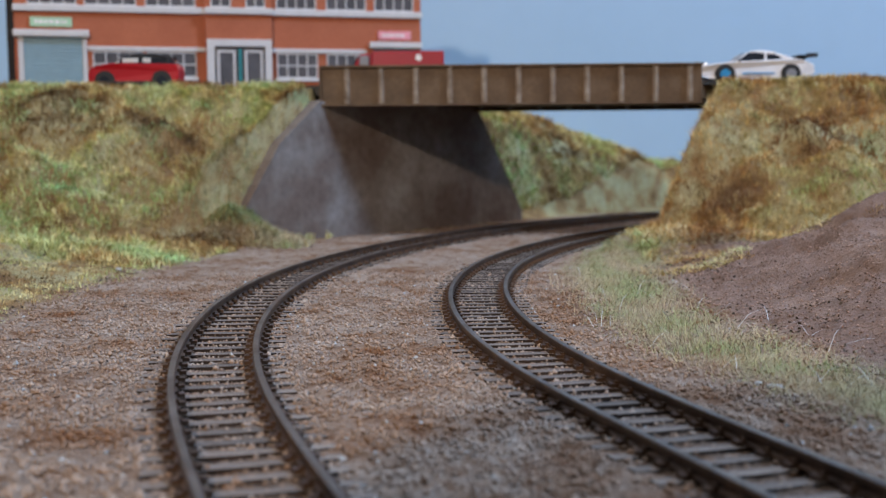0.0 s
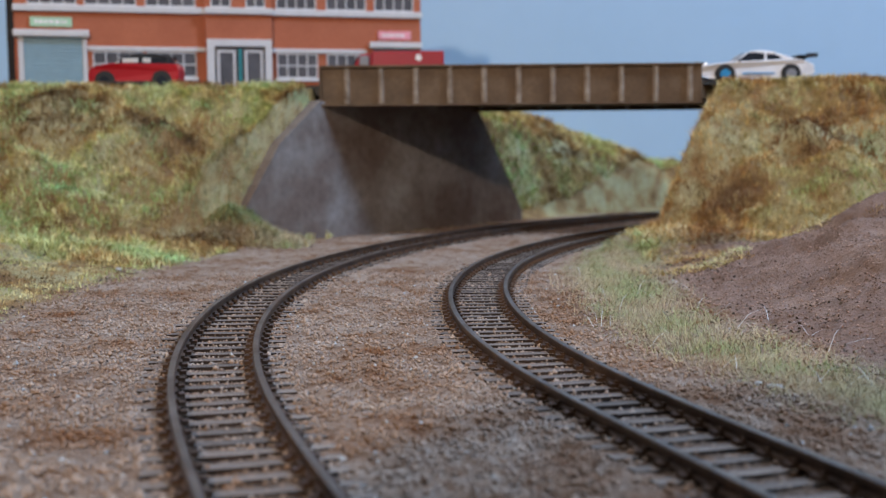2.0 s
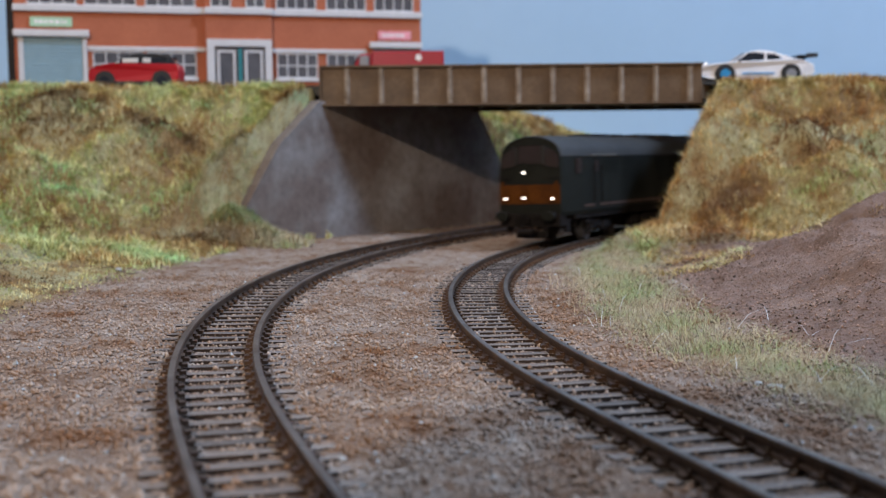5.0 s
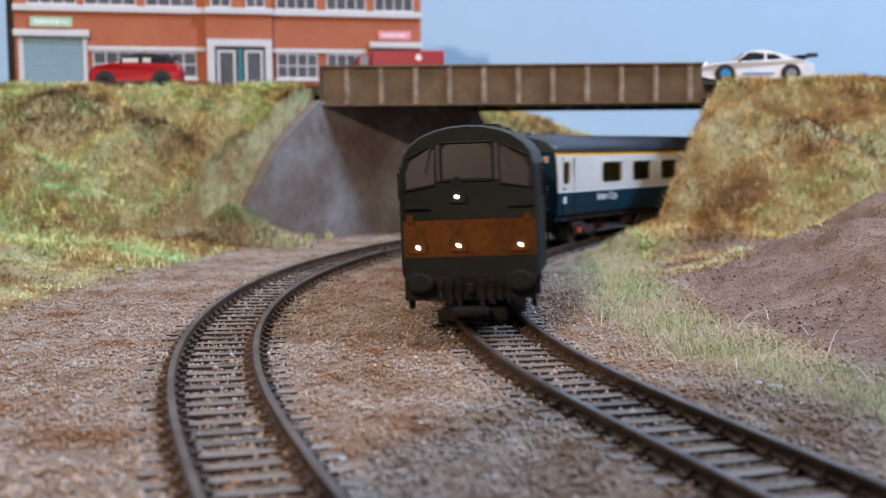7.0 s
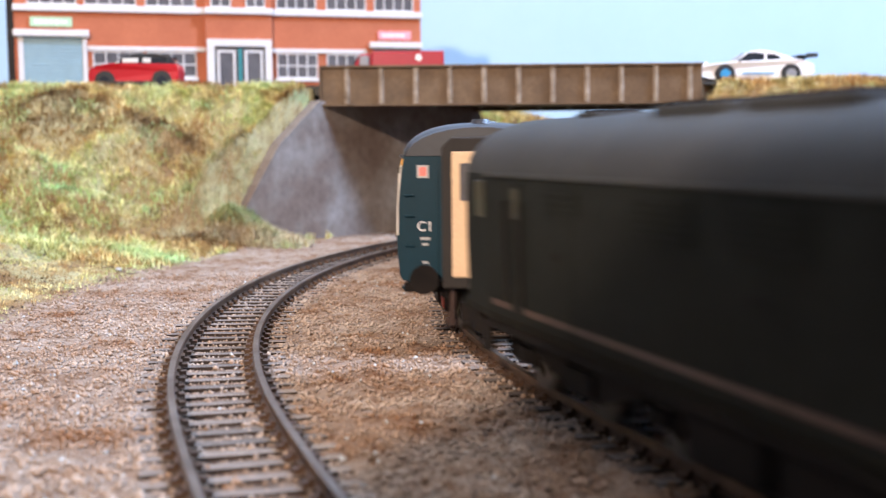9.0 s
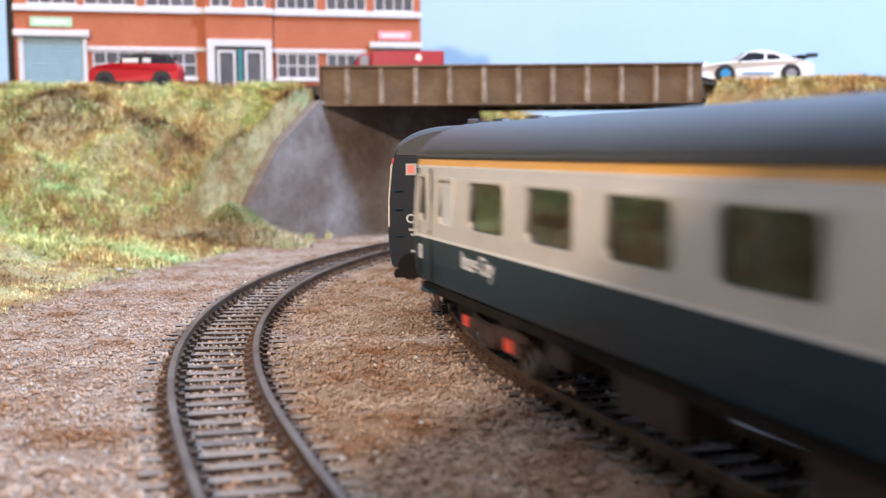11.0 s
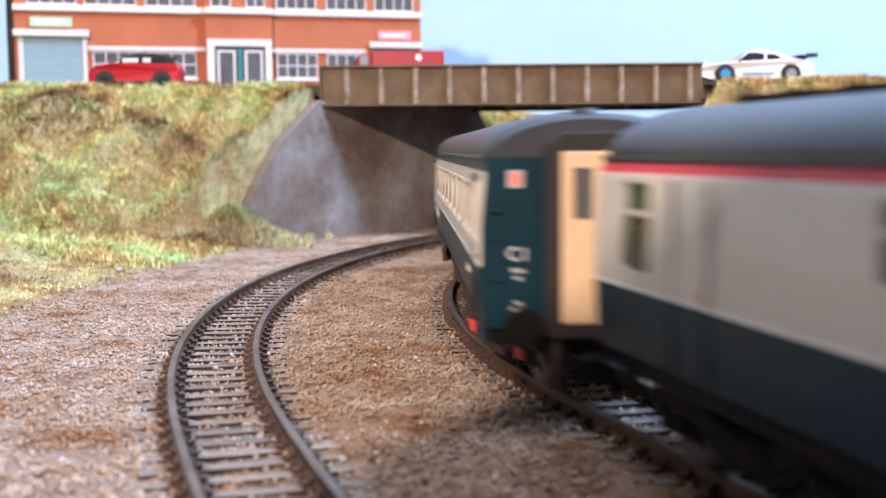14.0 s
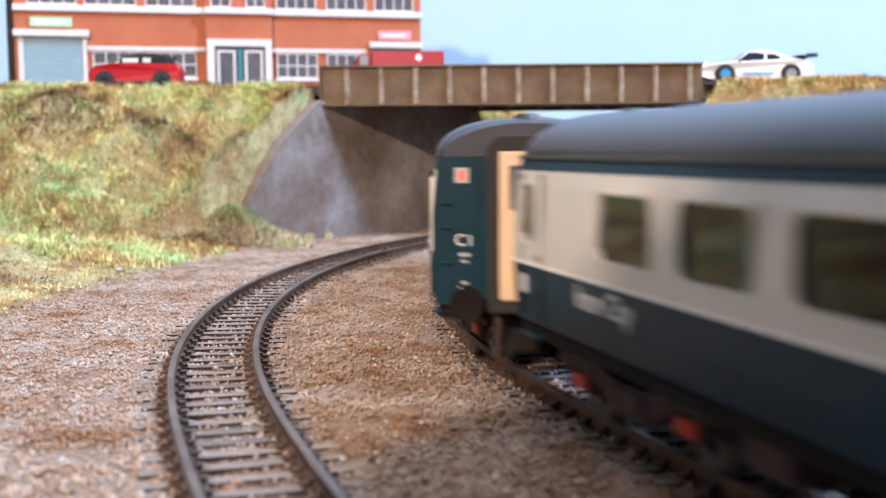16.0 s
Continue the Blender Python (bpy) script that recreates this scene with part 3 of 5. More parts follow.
for i, (x, y, size) in enumerate(((62.5, 217.0, 1.1), (59.5, 218.5, 0.7), (118.0, 300.0, 0.8), (-120.0, 430.0, 1.2))):
    pale_stone(x, y, size, i)


# ---- tracks ----
def rail_mesh(o, s0, s1, step):
    prof = [(-1.1, -2.5), (1.1, -2.5), (1.1, -2.1), (0.35, -1.8), (0.35, -0.85), (0.72, -0.65), (0.72, -0.12), (0.55, 0.0), (-0.55, 0.0), (-0.72, -0.12), (-0.72, -0.65), (-0.35, -0.85), (-0.35, -1.8), (-1.1, -2.1)]
    rings = []
    for s in np.arange(s0, s1 + 0.1, step):
        x, y, h = on_line(s, o)
        rings.append([(x - a * math.cos(h), y + a * math.sin(h), z) for a, z in prof])
    bm = loft(rings)
    bm.normal_update()
    for f in bm.faces:
        if f.normal.z > 0.9 and f.calc_center_median().z > -0.1:
            f.material_index = 1
    return bm


def sleeper_bm():
    """One moulded sleeper across x with four rail chairs, rail foot level at z = 0."""
    bm = bmesh.new()
    # slot 2 paints the flanks dark as shade; only the top keeps slot 0
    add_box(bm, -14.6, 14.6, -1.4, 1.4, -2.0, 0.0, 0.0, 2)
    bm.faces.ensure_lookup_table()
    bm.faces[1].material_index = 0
    for r in (-8.25, 8.25):
        for q in (-1, 1):
            add_box(bm, r + q * 1.75 - 0.75, r + q * 1.75 + 0.75, -1.0, 1.0, 0.0, 0.75, 0.0, 1)
            add_box(bm, r + q * 1.1 - 0.35, r + q * 1.1 + 0.35, -0.6, 0.6, 0.0, 1.15, 0.0, 1)
    return bm


def build_track(o, label):
    track = empty("railway_track", label, "railway track", "curved tracks")
    for q in (8.25, -8.25):
        part("rail", rail_mesh(o + q, -200, 1000, 8), [RAIL, RAIL_TOP], track, "dark weathered steel rail")
    first = part("sleeper", sleeper_bm(), [SLEEPER, RAIL, SLEEPER_SIDE_SHADE], track)
    rng = random.Random(int(o) + 2)
    for i, s in enumerate(np.arange(-60, 930, 6.5)):
        x, y, h = on_line(s, o)
        ob = first if i == 0 else first.copy()
        if i:
            scene.collection.objects.link(ob)
        ob.matrix_basis = pose(x * MM, y * MM, (-2.5 + rng.uniform(-.12, .05)) * MM, 0, 0, -math.degrees(h) + rng.uniform(-1.2, 1.2))
    for q in (8.25, -8.25):
        for a, b in ((-1390, -200), (1000, 2900)):
            part("rail", rail_mesh(o + q, a, b, 60), [RAIL, RAIL_TOP], track)
    return track


build_track(0.0, "brown weathered model track curving under the bridge, sleepers in ballast")
build_track(SPACING, "outer brown weathered model track on sleepers in ballast")


# ---- abutment, bridge, road ----
def build_abutment():
    ax, ay = WALL_A
    bx, by = WALL_B
    L = math.hypot(bx - ax, by - ay)
    th = math.atan2(by - ay, bx - ax)
    ab = empty("bridge_abutment", "grey-brown plastered bridge abutment with sloping wing walls", "bridge abutment", m=pose(ax * MM, ay * MM, 0, 0, 0, math.degrees(th)))
    t0, t1 = 42.0, L - 46.0
    out = [(-24, -8), (L + 4, -8), (L + 2, 2), (t1, 66.8), (t0, 66.8), (13, 45), (-20, 2)]
    part("wall", prism(out, -1.0, 12.0, 0.8), CONCRETE, ab)
    for (xa, za), (xb, zb) in (((-20, 2), (13, 45)), ((13, 45), (t0, 66.8)), ((L + 2, 2), (t1, 66.8))):
        d = Vector((xb - xa, 0, zb - za)).normalized()
        n = Vector((-d.z, 0, d.x)) * (1 if xa < xb else -1)
        cap, ring = bmesh.new(), []
        for y in (-1.3, 9.0):
            ring.append([(xa - n.x * .3, y, za - n.z * .3), (xb - n.x * .3, y, zb - n.z * .3), (xb + n.x * .6, y, zb + n.z * .6), (xa + n.x * .6, y, za + n.z * .6)])
        v = [[cap.verts.new(c) for c in r] for r in ring]
        for i in range(4):
            cap.faces.new((v[0][i], v[0][(i + 1) % 4], v[1][(i + 1) % 4], v[1][i]))
        cap.faces.new(v[0])
        cap.faces.new(v[1][::-1])
        bmesh.ops.recalc_face_normals(cap, faces=cap.faces)
        part("coping", cap, CONCRETE, ab, "rough cement edge of the wing wall")


build_abutment()


def build_bridge():
    br = empty("girder_bridge", "brown steel plate girder road bridge over the tracks", "bridge")

    def girder(y0, x0, x1):
        g = part("girder", box(x0, x1, y0, y0 + 1.6, 65.2, 83.5), STEEL_BROWN, br, "brown riveted plate girder")
        part("top_flange", box(x0 - .4, x1 + .4, y0 - 2.2, y0 + 3.4, 83.5, 84.7, 0.2), STEEL_BROWN, g)
        part("bottom_flange", box(x0 - .2, x1 + .2, y0 - 2.0, y0 + 3.2, 64.2, 65.2, 0.15), STEEL_BROWN, g)
        for i in range(12):
            x = x0 + 13.4 + i * 17.45
            if x > x1:
                break
            rib = bmesh.new()
            add_box(rib, x - 0.75, x + 0.75, y0 - 1.7, y0, 65.2, 83.5, 0.12)
            add_box(rib, x - 1.4, x + 1.4, y0 - 0.5, y0 - 0.002, 65.2, 83.5)
            part("stiffener", rib, RIB_PALE, g, "worn pale edge of a stiffener rib")
        part("end_plate", box(x0 - 0.6, x0 + 0.4, y0 - 1.8, y0 - .01, 65.2, 83.5, 0.1), STEEL_BROWN, g)
        return g
    girder(600, -61.5, 132.5)
    girder(702, 10, 215)
    bm = loft([[(-58, 601.7, z), (132, 601.7, z), (213, 701.9, z), (14, 701.9, z)] for z in (67.0, 74.6)])
    part("deck", bm, STEEL_BROWN, br, "dark underside and slab of the bridge deck")


build_bridge()
road = bmesh.new()
for x0, x1, z in ((-560, -30, ROAD_Z), (-34, 175, ROAD_Z + 0.3), (170, 700, ROAD_Z)):
    add_box(road, x0, x1, 604, 700 if x0 > -100 and x1 < 200 else 770, z - 1.2 if x0 == -34 else z - 5, z)
tagged(part("road", road, TARMAC), "grey tarmac road across bank and bridge", "road", kind="structure")

# ---- backdrop and room ----
bd = bmesh.new()
add_box(bd, -1400, 2300, 1000, 1012, -300, 1100)
tagged(part("backdrop", bd, SKY), "plain pale blue painted sky board behind the layout", "backdrop", kind="structure")
rm = bmesh.new()
add_box(rm, -2400, 2600, 1500, 1560, -900, 1900)
tagged(part("wall_north", rm, ROOM), "plain cream room wall", "wall", kind="structure")
for nm, b in (("wall_south", (-2400, 2600, -2060, -2000, -900, 1900)), ("wall_west", (-2460, -2400, -2060, 1560, -900, 1900)), ("wall_east", (2600, 2660, -2060, 1560, -900, 1900)),
              ("ceiling", (-2460, 2660, -2060, 1560, 1900, 1960)), ("floor", (-2460, 2660, -2060, 1560, -960, -900))):
    tagged(part(nm, box(*b), ROOM), "plain cream room surface", nm.split("_")[0], kind="structure")


# ---- factory building ----
def build_factory():
    fy = 722.0
    fac = empty("factory_building", "orange brick industrial building with white trim and windows", "building")
    x0, x1 = -257.0, -12.5
    base = ROAD_Z - 2
    part("wall", box(x0, x1, fy, fy + 60, base, 182, 0.3), BRICK, fac)
    part("bay", box(-147.5, -107.5, fy - 4, fy - 0.01, base, 182, 0.2), BRICK, fac, "projecting brick entrance bay")
    part("backing", box(x0 - 4.5, x0 - 0.01, fy + 6, fy + 58, base, 186), BLACK, fac, "black card side of the building")
    for z, zz, d in ((124.6, 128.4, 2.4), (102.0, 104.6, 1.6), (172, 175, 1.8)):
        for a, b, o in ((x0 - .4, -147.6, 0), (-147.9, -107.1, 4), (-107.4, x1 + .4, 0)):
            if z < 110 and o:
                continue
            if z < 110 and a < x0:
                a = -216
            if z < 110 and b > -100:
                b = -48
            part("string_course", box(a, b, fy - d - o, fy - o - .01, z, zz, 0.3), WHITE, fac, "white horizontal band")

    def window(a, b, z0, z1, nx, nz, dy=0.0):
        w = part("window", box(a, b, fy - 0.5 - dy, fy - .02 - dy, z0, z1), PANE, fac, "dark window with white glazing bars")
        fr = bmesh.new()
        t = 0.75
        for i in range(nx + 1):
            x = a + (b - a) * i / nx
            add_box(fr, x - t / 2, x + t / 2, fy - 1.1 - dy, fy - 0.52 - dy, z0, z1)
        for i in range(nz + 1):
            z = z0 + (z1 - z0) * i / nz
            add_box(fr, a, b, fy - 1.05 - dy, fy - 0.53 - dy, z - t / 2, z + t / 2)
        part("window_frame", fr, WHITE, w)
        part("window_sill", box(a - 1.5, b + 1.5, fy - 1.8 - dy, fy - .03 - dy, z0 - 2.4, z0 - .4, 0.2), WHITE, w)
    window(-213.0, -184.5, 87.0, 101.4, 4, 2)
    window(-182.0, -153.5, 87.0, 101.4, 4, 2)
    window(-104.0, -79.5, 87.0, 101.4, 4, 2)
    window(-73.0, -48.5, 87.0, 101.4, 4, 2)
    for a, b in ((-249, -222), (-217, -188), (-182, -153.5), (-104, -80), (-73, -48.5), (-42.5, -18)):
        window(a, b, 129.0, 146.0, 4, 2)
    for a, b in ((-144, -132.5), (-123, -112)):
        window(a, b, 129.0, 146.0, 2, 2, 4.0)
    # entrance
    dr = part("door_surround", prism([(-147, base), (-147, 109.5), (-108, 109.5), (-108, base), (-112, base), (-112, 105.3), (-142.5, 105.3), (-142.5, base)], fy - 6.4, fy - 4.01), WHITE, fac, "white moulded doorway surround")
    # flat dark sheet in place of the doorway's shade
    part("recess_shade", box(-142.4, -112.1, fy - 4.4, fy - 4.01, base, 105.2), PANE, dr, "dark sheet painted as the shade behind the doors")
    for a, b in ((-141, -130), (-124.5, -113.5)):
        d = part("door", prism([(a, base), (a, 103), (b, 103), (b, base), (b - 1.5, base), (b - 1.5, 101.6), (a + 1.5, 101.6), (a + 1.5, base)], fy - 5.6, fy - 4.45), WHITE, dr, "white glazed entrance door")
        part("pane", box(a + 1.6, b - 1.6, fy - 5.0, fy - 4.5, base, 101.5), PANE, d)
    part("mullion", box(-128.2, -126.3, fy - 5.8, fy - 4.42, base, 104), TEAL, dr, "teal centre post")
    # goods shutter
    gs = part("shutter", box(-252, -219.0, fy - 0.6, fy - .02, base, 109.5), SHUTTER, fac, "pale blue roller shutter")
    for i in range(15):
        part("slat", box(-251.8, -219.2, fy - 1.15, fy - .61, base + .6 + i * 2.4, base + 2.6 + i * 2.4, 0.25), SHUTTER, gs)
    for a, b in ((-255, -252.02), (-218.98, -216.5)):
        part("jamb", box(a, b, fy - 1.6, fy - .02, base, 109.5, .2), WHITE, gs)
    part("lintel", box(-257.5, -215.0, fy - 4.5, fy - .02, 109.6, 113.6, 0.5), WHITE, gs, "white lintel with rounded ends")
    gl = part("shutter", box(-43.5, -16.5, fy - 0.6, fy - .02, base, 105.5), HUB_GREY, fac, "grey roller shutter")
    for i in range(12):
        part("slat", box(-43.3, -16.7, fy - 1.15, fy - .61, base + .8 + i * 2.5, base + 2.8 + i * 2.5, 0.25), HUB_GREY, gl)
    part("lintel", box(-46.5, -12.7, fy - 4.5, fy - .02, 105.6, 109.4, 0.5), WHITE, gl, "white lintel with rounded ends")
    for nm, a, b, z0, z1, m, lab in (("sign_board", -248, -224.5, 115.6, 121.2, SIGN_GREEN, "pale green name board with pale unreadable lettering"), ("sign_board", -40.5, -19.5, 111.2, 116.4, SIGN_PINK, "pink-red name board with pale unreadable lettering")):
        sb = part(nm, box(a, b, fy - 1.6, fy - .02, z0, z1, .15), m, fac, lab)
        rng = random.Random(3)
        x = a + 2.5
        while x < b - 4:
            w = rng.uniform(1.2, 3.2)
            part("lettering_bar", box(x, x + w, fy - 1.75, fy - 1.61, z0 + 1.7, z1 - 1.7), SIGN_WHITE, sb)
            x += w + 0.8
    for i in range(4):
        part("parapet_block", box(x0 + i * 61.2, x0 + i * 61.2 + 60.8, fy - .5, fy + 8, 182.01, 190), BRICK, fac)
    fac.matrix_world = pose(-0.131, 0.722, 0, 0, 0, 15.0) @ pose(0.13475, -0.722, 0)


build_factory()


# ---- road vehicles ----
def car_body(side, width, tumble, waist):
    """Car shell from its side outline (x, z): rings across the width, pinched above the waist and at the ends."""
    xs = [p[0] for p in side]
    xa, xb = min(xs), max(xs)
    rings = []
    for f in (-1, -0.93, -0.72, 0, 0.72, 0.93, 1):
        ring = []
        for x, z in side:
            w = width / 2
            if z > waist:
                w -= tumble * (z - waist)
            e = max(0, abs((x - (xa + xb) / 2) / ((xb - xa) / 2)) - 0.72) / 0.28
            w *= 1 - 0.16 * e * e
            zz = z - (0.5 if abs(f) == 1 and z > 5 else 0)
            ring.append((x, f * w, zz))
        rings.append(ring)
    bm = loft(rings)
    return bm


def wheel_parts(parent, x, y, r, w, hub, sgn):
    t = part("tyre", rod((x, y - w / 2, r), (x, y + w / 2, r), r, 20), TYRE, parent)
    part("rim", rod((x, y + sgn * w / 2 - sgn * .1, r), (x, y + sgn * (w / 2 + .25), r), r * 0.62, 16), hub, t)


def build_hatchback():
    car = empty("toy_hatchback", "small red hatchback model with a black roof parked by the factory", "model car", "parked model cars")
    side = [(-25, 4), (-25.3, 8), (-24, 11.6), (-17, 13.4), (-11.5, 14.2), (-6.5, 18.2), (3, 19.2), (14, 18.8), (21, 18.0), (23.5, 13.5), (24.8, 10), (24.6, 5), (22, 2.6), (-22, 2.6)]
    body = part("body", car_body([p for p in side if p[1] <= 14.3] , 22, 0.1, 10), CAR_RED, car)
    cab = [(-11, 14.0), (-6.0, 18.0), (3, 18.6), (14, 18.3), (20.6, 17.4), (23, 13.6)]
    part("glasshouse", car_body(cab, 19.5, 0.35, 13), CAR_GLASS, car, "dark windows")
    part("roof", car_body([(-6.5, 18.3), (3, 19.6), (14, 19.2), (21.3, 17.9), (20, 17.6), (3, 18.2)], 17.4, 0.3, 18), TYRE, car, "black roof")
    for x in (-7.5, 4.2, 18.5):
        for s in (-1, 1):
            part("pillar", loft([[(x - .5, s * 9.9, 14), (x + .5, s * 9.9, 14), (x + .6, s * 9.2, 14), (x - .6, s * 9.2, 14)], [(x + .4, s * 8.0, 18.4), (x + 1.4, s * 8.0, 18.4), (x + 1.4, s * 7.2, 18.4), (x + .4, s * 7.2, 18.4)]]), TYRE, car)
    part("sill", box(-21, 21, -11.15, 11.15, 2.6, 4.0, .3), TYRE, car, "black plastic sill")
    # window reflections painted as two pale panes
    for a, b in ((-6.2, 2.4), (5.0, 9.4)):
        part("side_window", box(a, b, -9.75, -9.0, 14.3, 16.8, .2), FROST_GLINT, car, "pale pane painted as a glint on the side window")
    part("mirror", box(-9.5, -7.5, -12.2, -10.4, 13.6, 15.0, .4), CHROME, car)
    for x in (-16, 15.5):
        for s in (-1, 1):
            arch = part("wheel_arch", rod((x, s * 10.2, 4.3), (x, s * 11.2, 4.3), 5.5, 20), TYRE, car)
            wheel_parts(car, x, s * 10.0, 4.3, 3.4, CAR_GLASS, s)
    for s in (-1, 1):
        part("headlight", rod((-22.6, s * 7.5, 10.6), (-24.6, s * 7.5, 10.2), 1.7, 12), CHROME, car)
        part("tail_light", box(23.4, 24.7, s * 8 - 1, s * 8 + 1, 9, 12.5, .3), LABEL_RED, car)
    car.matrix_world = pose(-0.1585, 0.616, (ROAD_Z - 0.5) * MM, 0, 0, 2) @ Matrix.Scale(0.92, 4)


def build_sports_car():
    car = empty("toy_sports_car", "white sports coupe model with blue wheels and a black rear wing", "model car", "parked model cars")
    side = [(-30.4, 3.6), (-31, 6.2), (-30, 8.4), (-26, 9.6), (-20, 10.4), (-12, 11.0), (-6, 11.3), (8, 11.8), (16, 12.6), (22, 12.2), (27, 10.8), (30, 9.6), (30.6, 6), (29, 3.6), (20, 2.4), (-24, 2.2)]
    part("body", car_body(side, 23.5, 0.12, 9), CAR_WHITE, car)
    cab = [(-11.5, 10.8), (-4.2, 15.7), (2, 16.6), (8, 16.0), (19, 12.2)]
    part("glasshouse", car_body(cab, 18.6, 0.45, 12), CAR_GLASS, car, "dark side windows")
    part("roof", car_body([(-4.9, 15.8), (-1, 16.9), (3, 17.2), (9, 16.5), (16, 14.3), (24, 11.6), (18.5, 12.3), (9, 15.6), (2, 16.2)], 15.8, 0.3, 15), CAR_WHITE, car)
    for x, dx in ((-11.4, 7.2), (4.6, 0.2), (16.5, -7)):
        for s in (-1, 1):
            part("pillar", loft([[(x - .5, s * 9.5, 11.0), (x + .7, s * 9.5, 11.0), (x + .7, s * 8.9, 11.0), (x - .5, s * 8.9, 11.0)], [(x + dx - .3, s * 7.9, 16), (x + dx + .7, s * 7.9, 16), (x + dx + .7, s * 7.2, 16), (x + dx - .3, s * 7.2, 16)]]), CAR_WHITE, car)
    wing = part("rear_wing", box(22.0, 31.5, -10.5, 10.5, 13.6, 14.4, .3), TYRE, car, "black rear wing")
    for s in (-1, 1):
        part("end_plate", box(26, 31.8, s * 10.5 - .3, s * 10.5 + .3, 13.0, 15.2, .2), TYRE, wing)
        part("strut", box(24, 26, s * 6 - .4, s * 6 + .4, 11.0, 13.6), TYRE, wing)
    part("side_stripe", box(-8, 9, -11.9, -11.0, 4.4, 5.2, .1), HUB_BLUE, car, "blue stripe along the sill")
    part("mirror", box(-10.0, -8.2, -12.0, -9.6, 11.0, 12.4, .4), TYRE, car)
    for x in (-17, 17.5):
        for s in (-1, 1):
            part("wheel_arch", rod((x, s * 10.6, 4.4), (x, s * 11.75, 4.4), 5.3, 20), TYRE, car)
            wheel_parts(car, x, s * 10.6, 4.4, 3.4, HUB_BLUE if x < 0 else HUB_GREY, s)
    for s in (-1, 1):
        part("headlight", rod((-25.5, s * 7.5, 9.4), (-27.8, s * 7.5, 8.6), 1.8, 12), CHROME, car)
        part("tail_light", box(27.4, 28.7, s * 7 - 2.5, s * 7 + 2.5, 8.4, 9.8, .3), LABEL_RED, car)
    car.matrix_world = pose(0.1650, 0.628, (ROAD_Z + 0.3) * MM, 0, 0, 1)


def build_pickup():
    van = empty("toy_delivery_truck", "red model delivery truck crossing the bridge", "model truck", "parked model cars")
    part("cargo_body", box(-16, 24, -11, 11, 5, 20.6, .8), VAN_RED, van)
    part("cab", car_body([(-27, 4), (-27.5, 9), (-25.5, 13), (-22.5, 19), (-16.2, 19.6), (-16.2, 4)], 20, 0.1, 12), VAN_RED, van)
    part("windscreen", loft([[(-26.6, -8.5, 12.8), (-26.6, 8.5, 12.8), (-25.6, 8.5, 12.8), (-25.6, -8.5, 12.8)], [(-23.6, -8, 18.5), (-23.6, 8, 18.5), (-22.6, 8, 18.5), (-22.6, -8, 18.5)]]), CAR_GLASS, van)
    part("side_window", box(-22.6, -17.4, -10.1, 10.1, 13, 18.2, .3), HUB_GREY, van, "grey cab side window")
    part("badge", rod((10, -11.0, 17), (10, -11.3, 17), 1.8, 16), SIGN_WHITE, van, "pale round badge")
    for x in (-20, 14):
        for s in (-1, 1):
            wheel_parts(van, x, s * 9.2, 4, 3.2, HUB_GREY, s)
    van.matrix_world = pose(-0.0225, 0.66, (ROAD_Z + .3) * MM)


build_hatchback()
build_sports_car()
build_pickup()


# ---- the filming camera itself, behind the eye; only its shadow on the ballast shows, and its outline is drawn to fit that ----
fc = empty("film_camera", "black camera body resting on the ballast between the tracks", "camera body", m=pose(0.008, -0.03, 0))
part("camera_body", prism([(-91, -3.4), (-91, 116), (-87, 129), (-78, 136), (-50, 139), (56, 139), (68, 124), (76, 98), (76, -3.4)], -104, -45, 4), TYRE, fc)
part("lens_barrel", rod((-8, -60, 42), (-8, 27, 42), 22, 32), TYRE, fc)
# unseen block added on top to keep the lamp off the near train
part("shade_block", box(-30, 44, -98, -50, 138.6, 152, 5), TYRE, fc)


# ---- the train; each vehicle is built along x, front at +x, rail level at z = 0 ----
def side_y(z, half):
    """Half width of a coach body at height z."""
    return float(np.interp(z, [12, 15, 20, 25, 33, 38, 41], [half - 1.5, half - .6, half - .1, half, half - .25, half - .9, half - 1.7]))


def side_panel(half, sgn, length, zrows, mats, holes):
    """One bodyside with real window openings. holes: (x0, x1, z0, z1)."""
    xs = {-length / 2, length / 2}
    for a, b, _, _ in holes:
        xs |= {a, b}
    x = -length / 2
    while x < length / 2:
        xs.add(x)
        x += 22
    zs = set(zrows)
    for _, _, a, b in holes:
        zs |= {a, b}
    zs |= {14.5, 18, 30}
    xs, zs = sorted(xs), sorted(z for z in zs if zrows[0] <= z <= zrows[-1])
    bm = bmesh.new()
    vs = {(i, j): bm.verts.new((x, sgn * side_y(z, half), z)) for i, x in enumerate(xs) for j, z in enumerate(zs)}
    for i in range(len(xs) - 1):
        for j in range(len(zs) - 1):
            cx, cz = (xs[i] + xs[i + 1]) / 2, (zs[j] + zs[j + 1]) / 2
            if any(a < cx < b and c < cz < d for a, b, c, d in holes):
                continue
            q = [vs[i, j], vs[i + 1, j], vs[i + 1, j + 1], vs[i, j + 1]]
            f = bm.faces.new(q if sgn < 0 else q[::-1])
            f.material_index = mats[max(k for k, z in enumerate(zrows[:-1]) if cz > z)]
    return bm


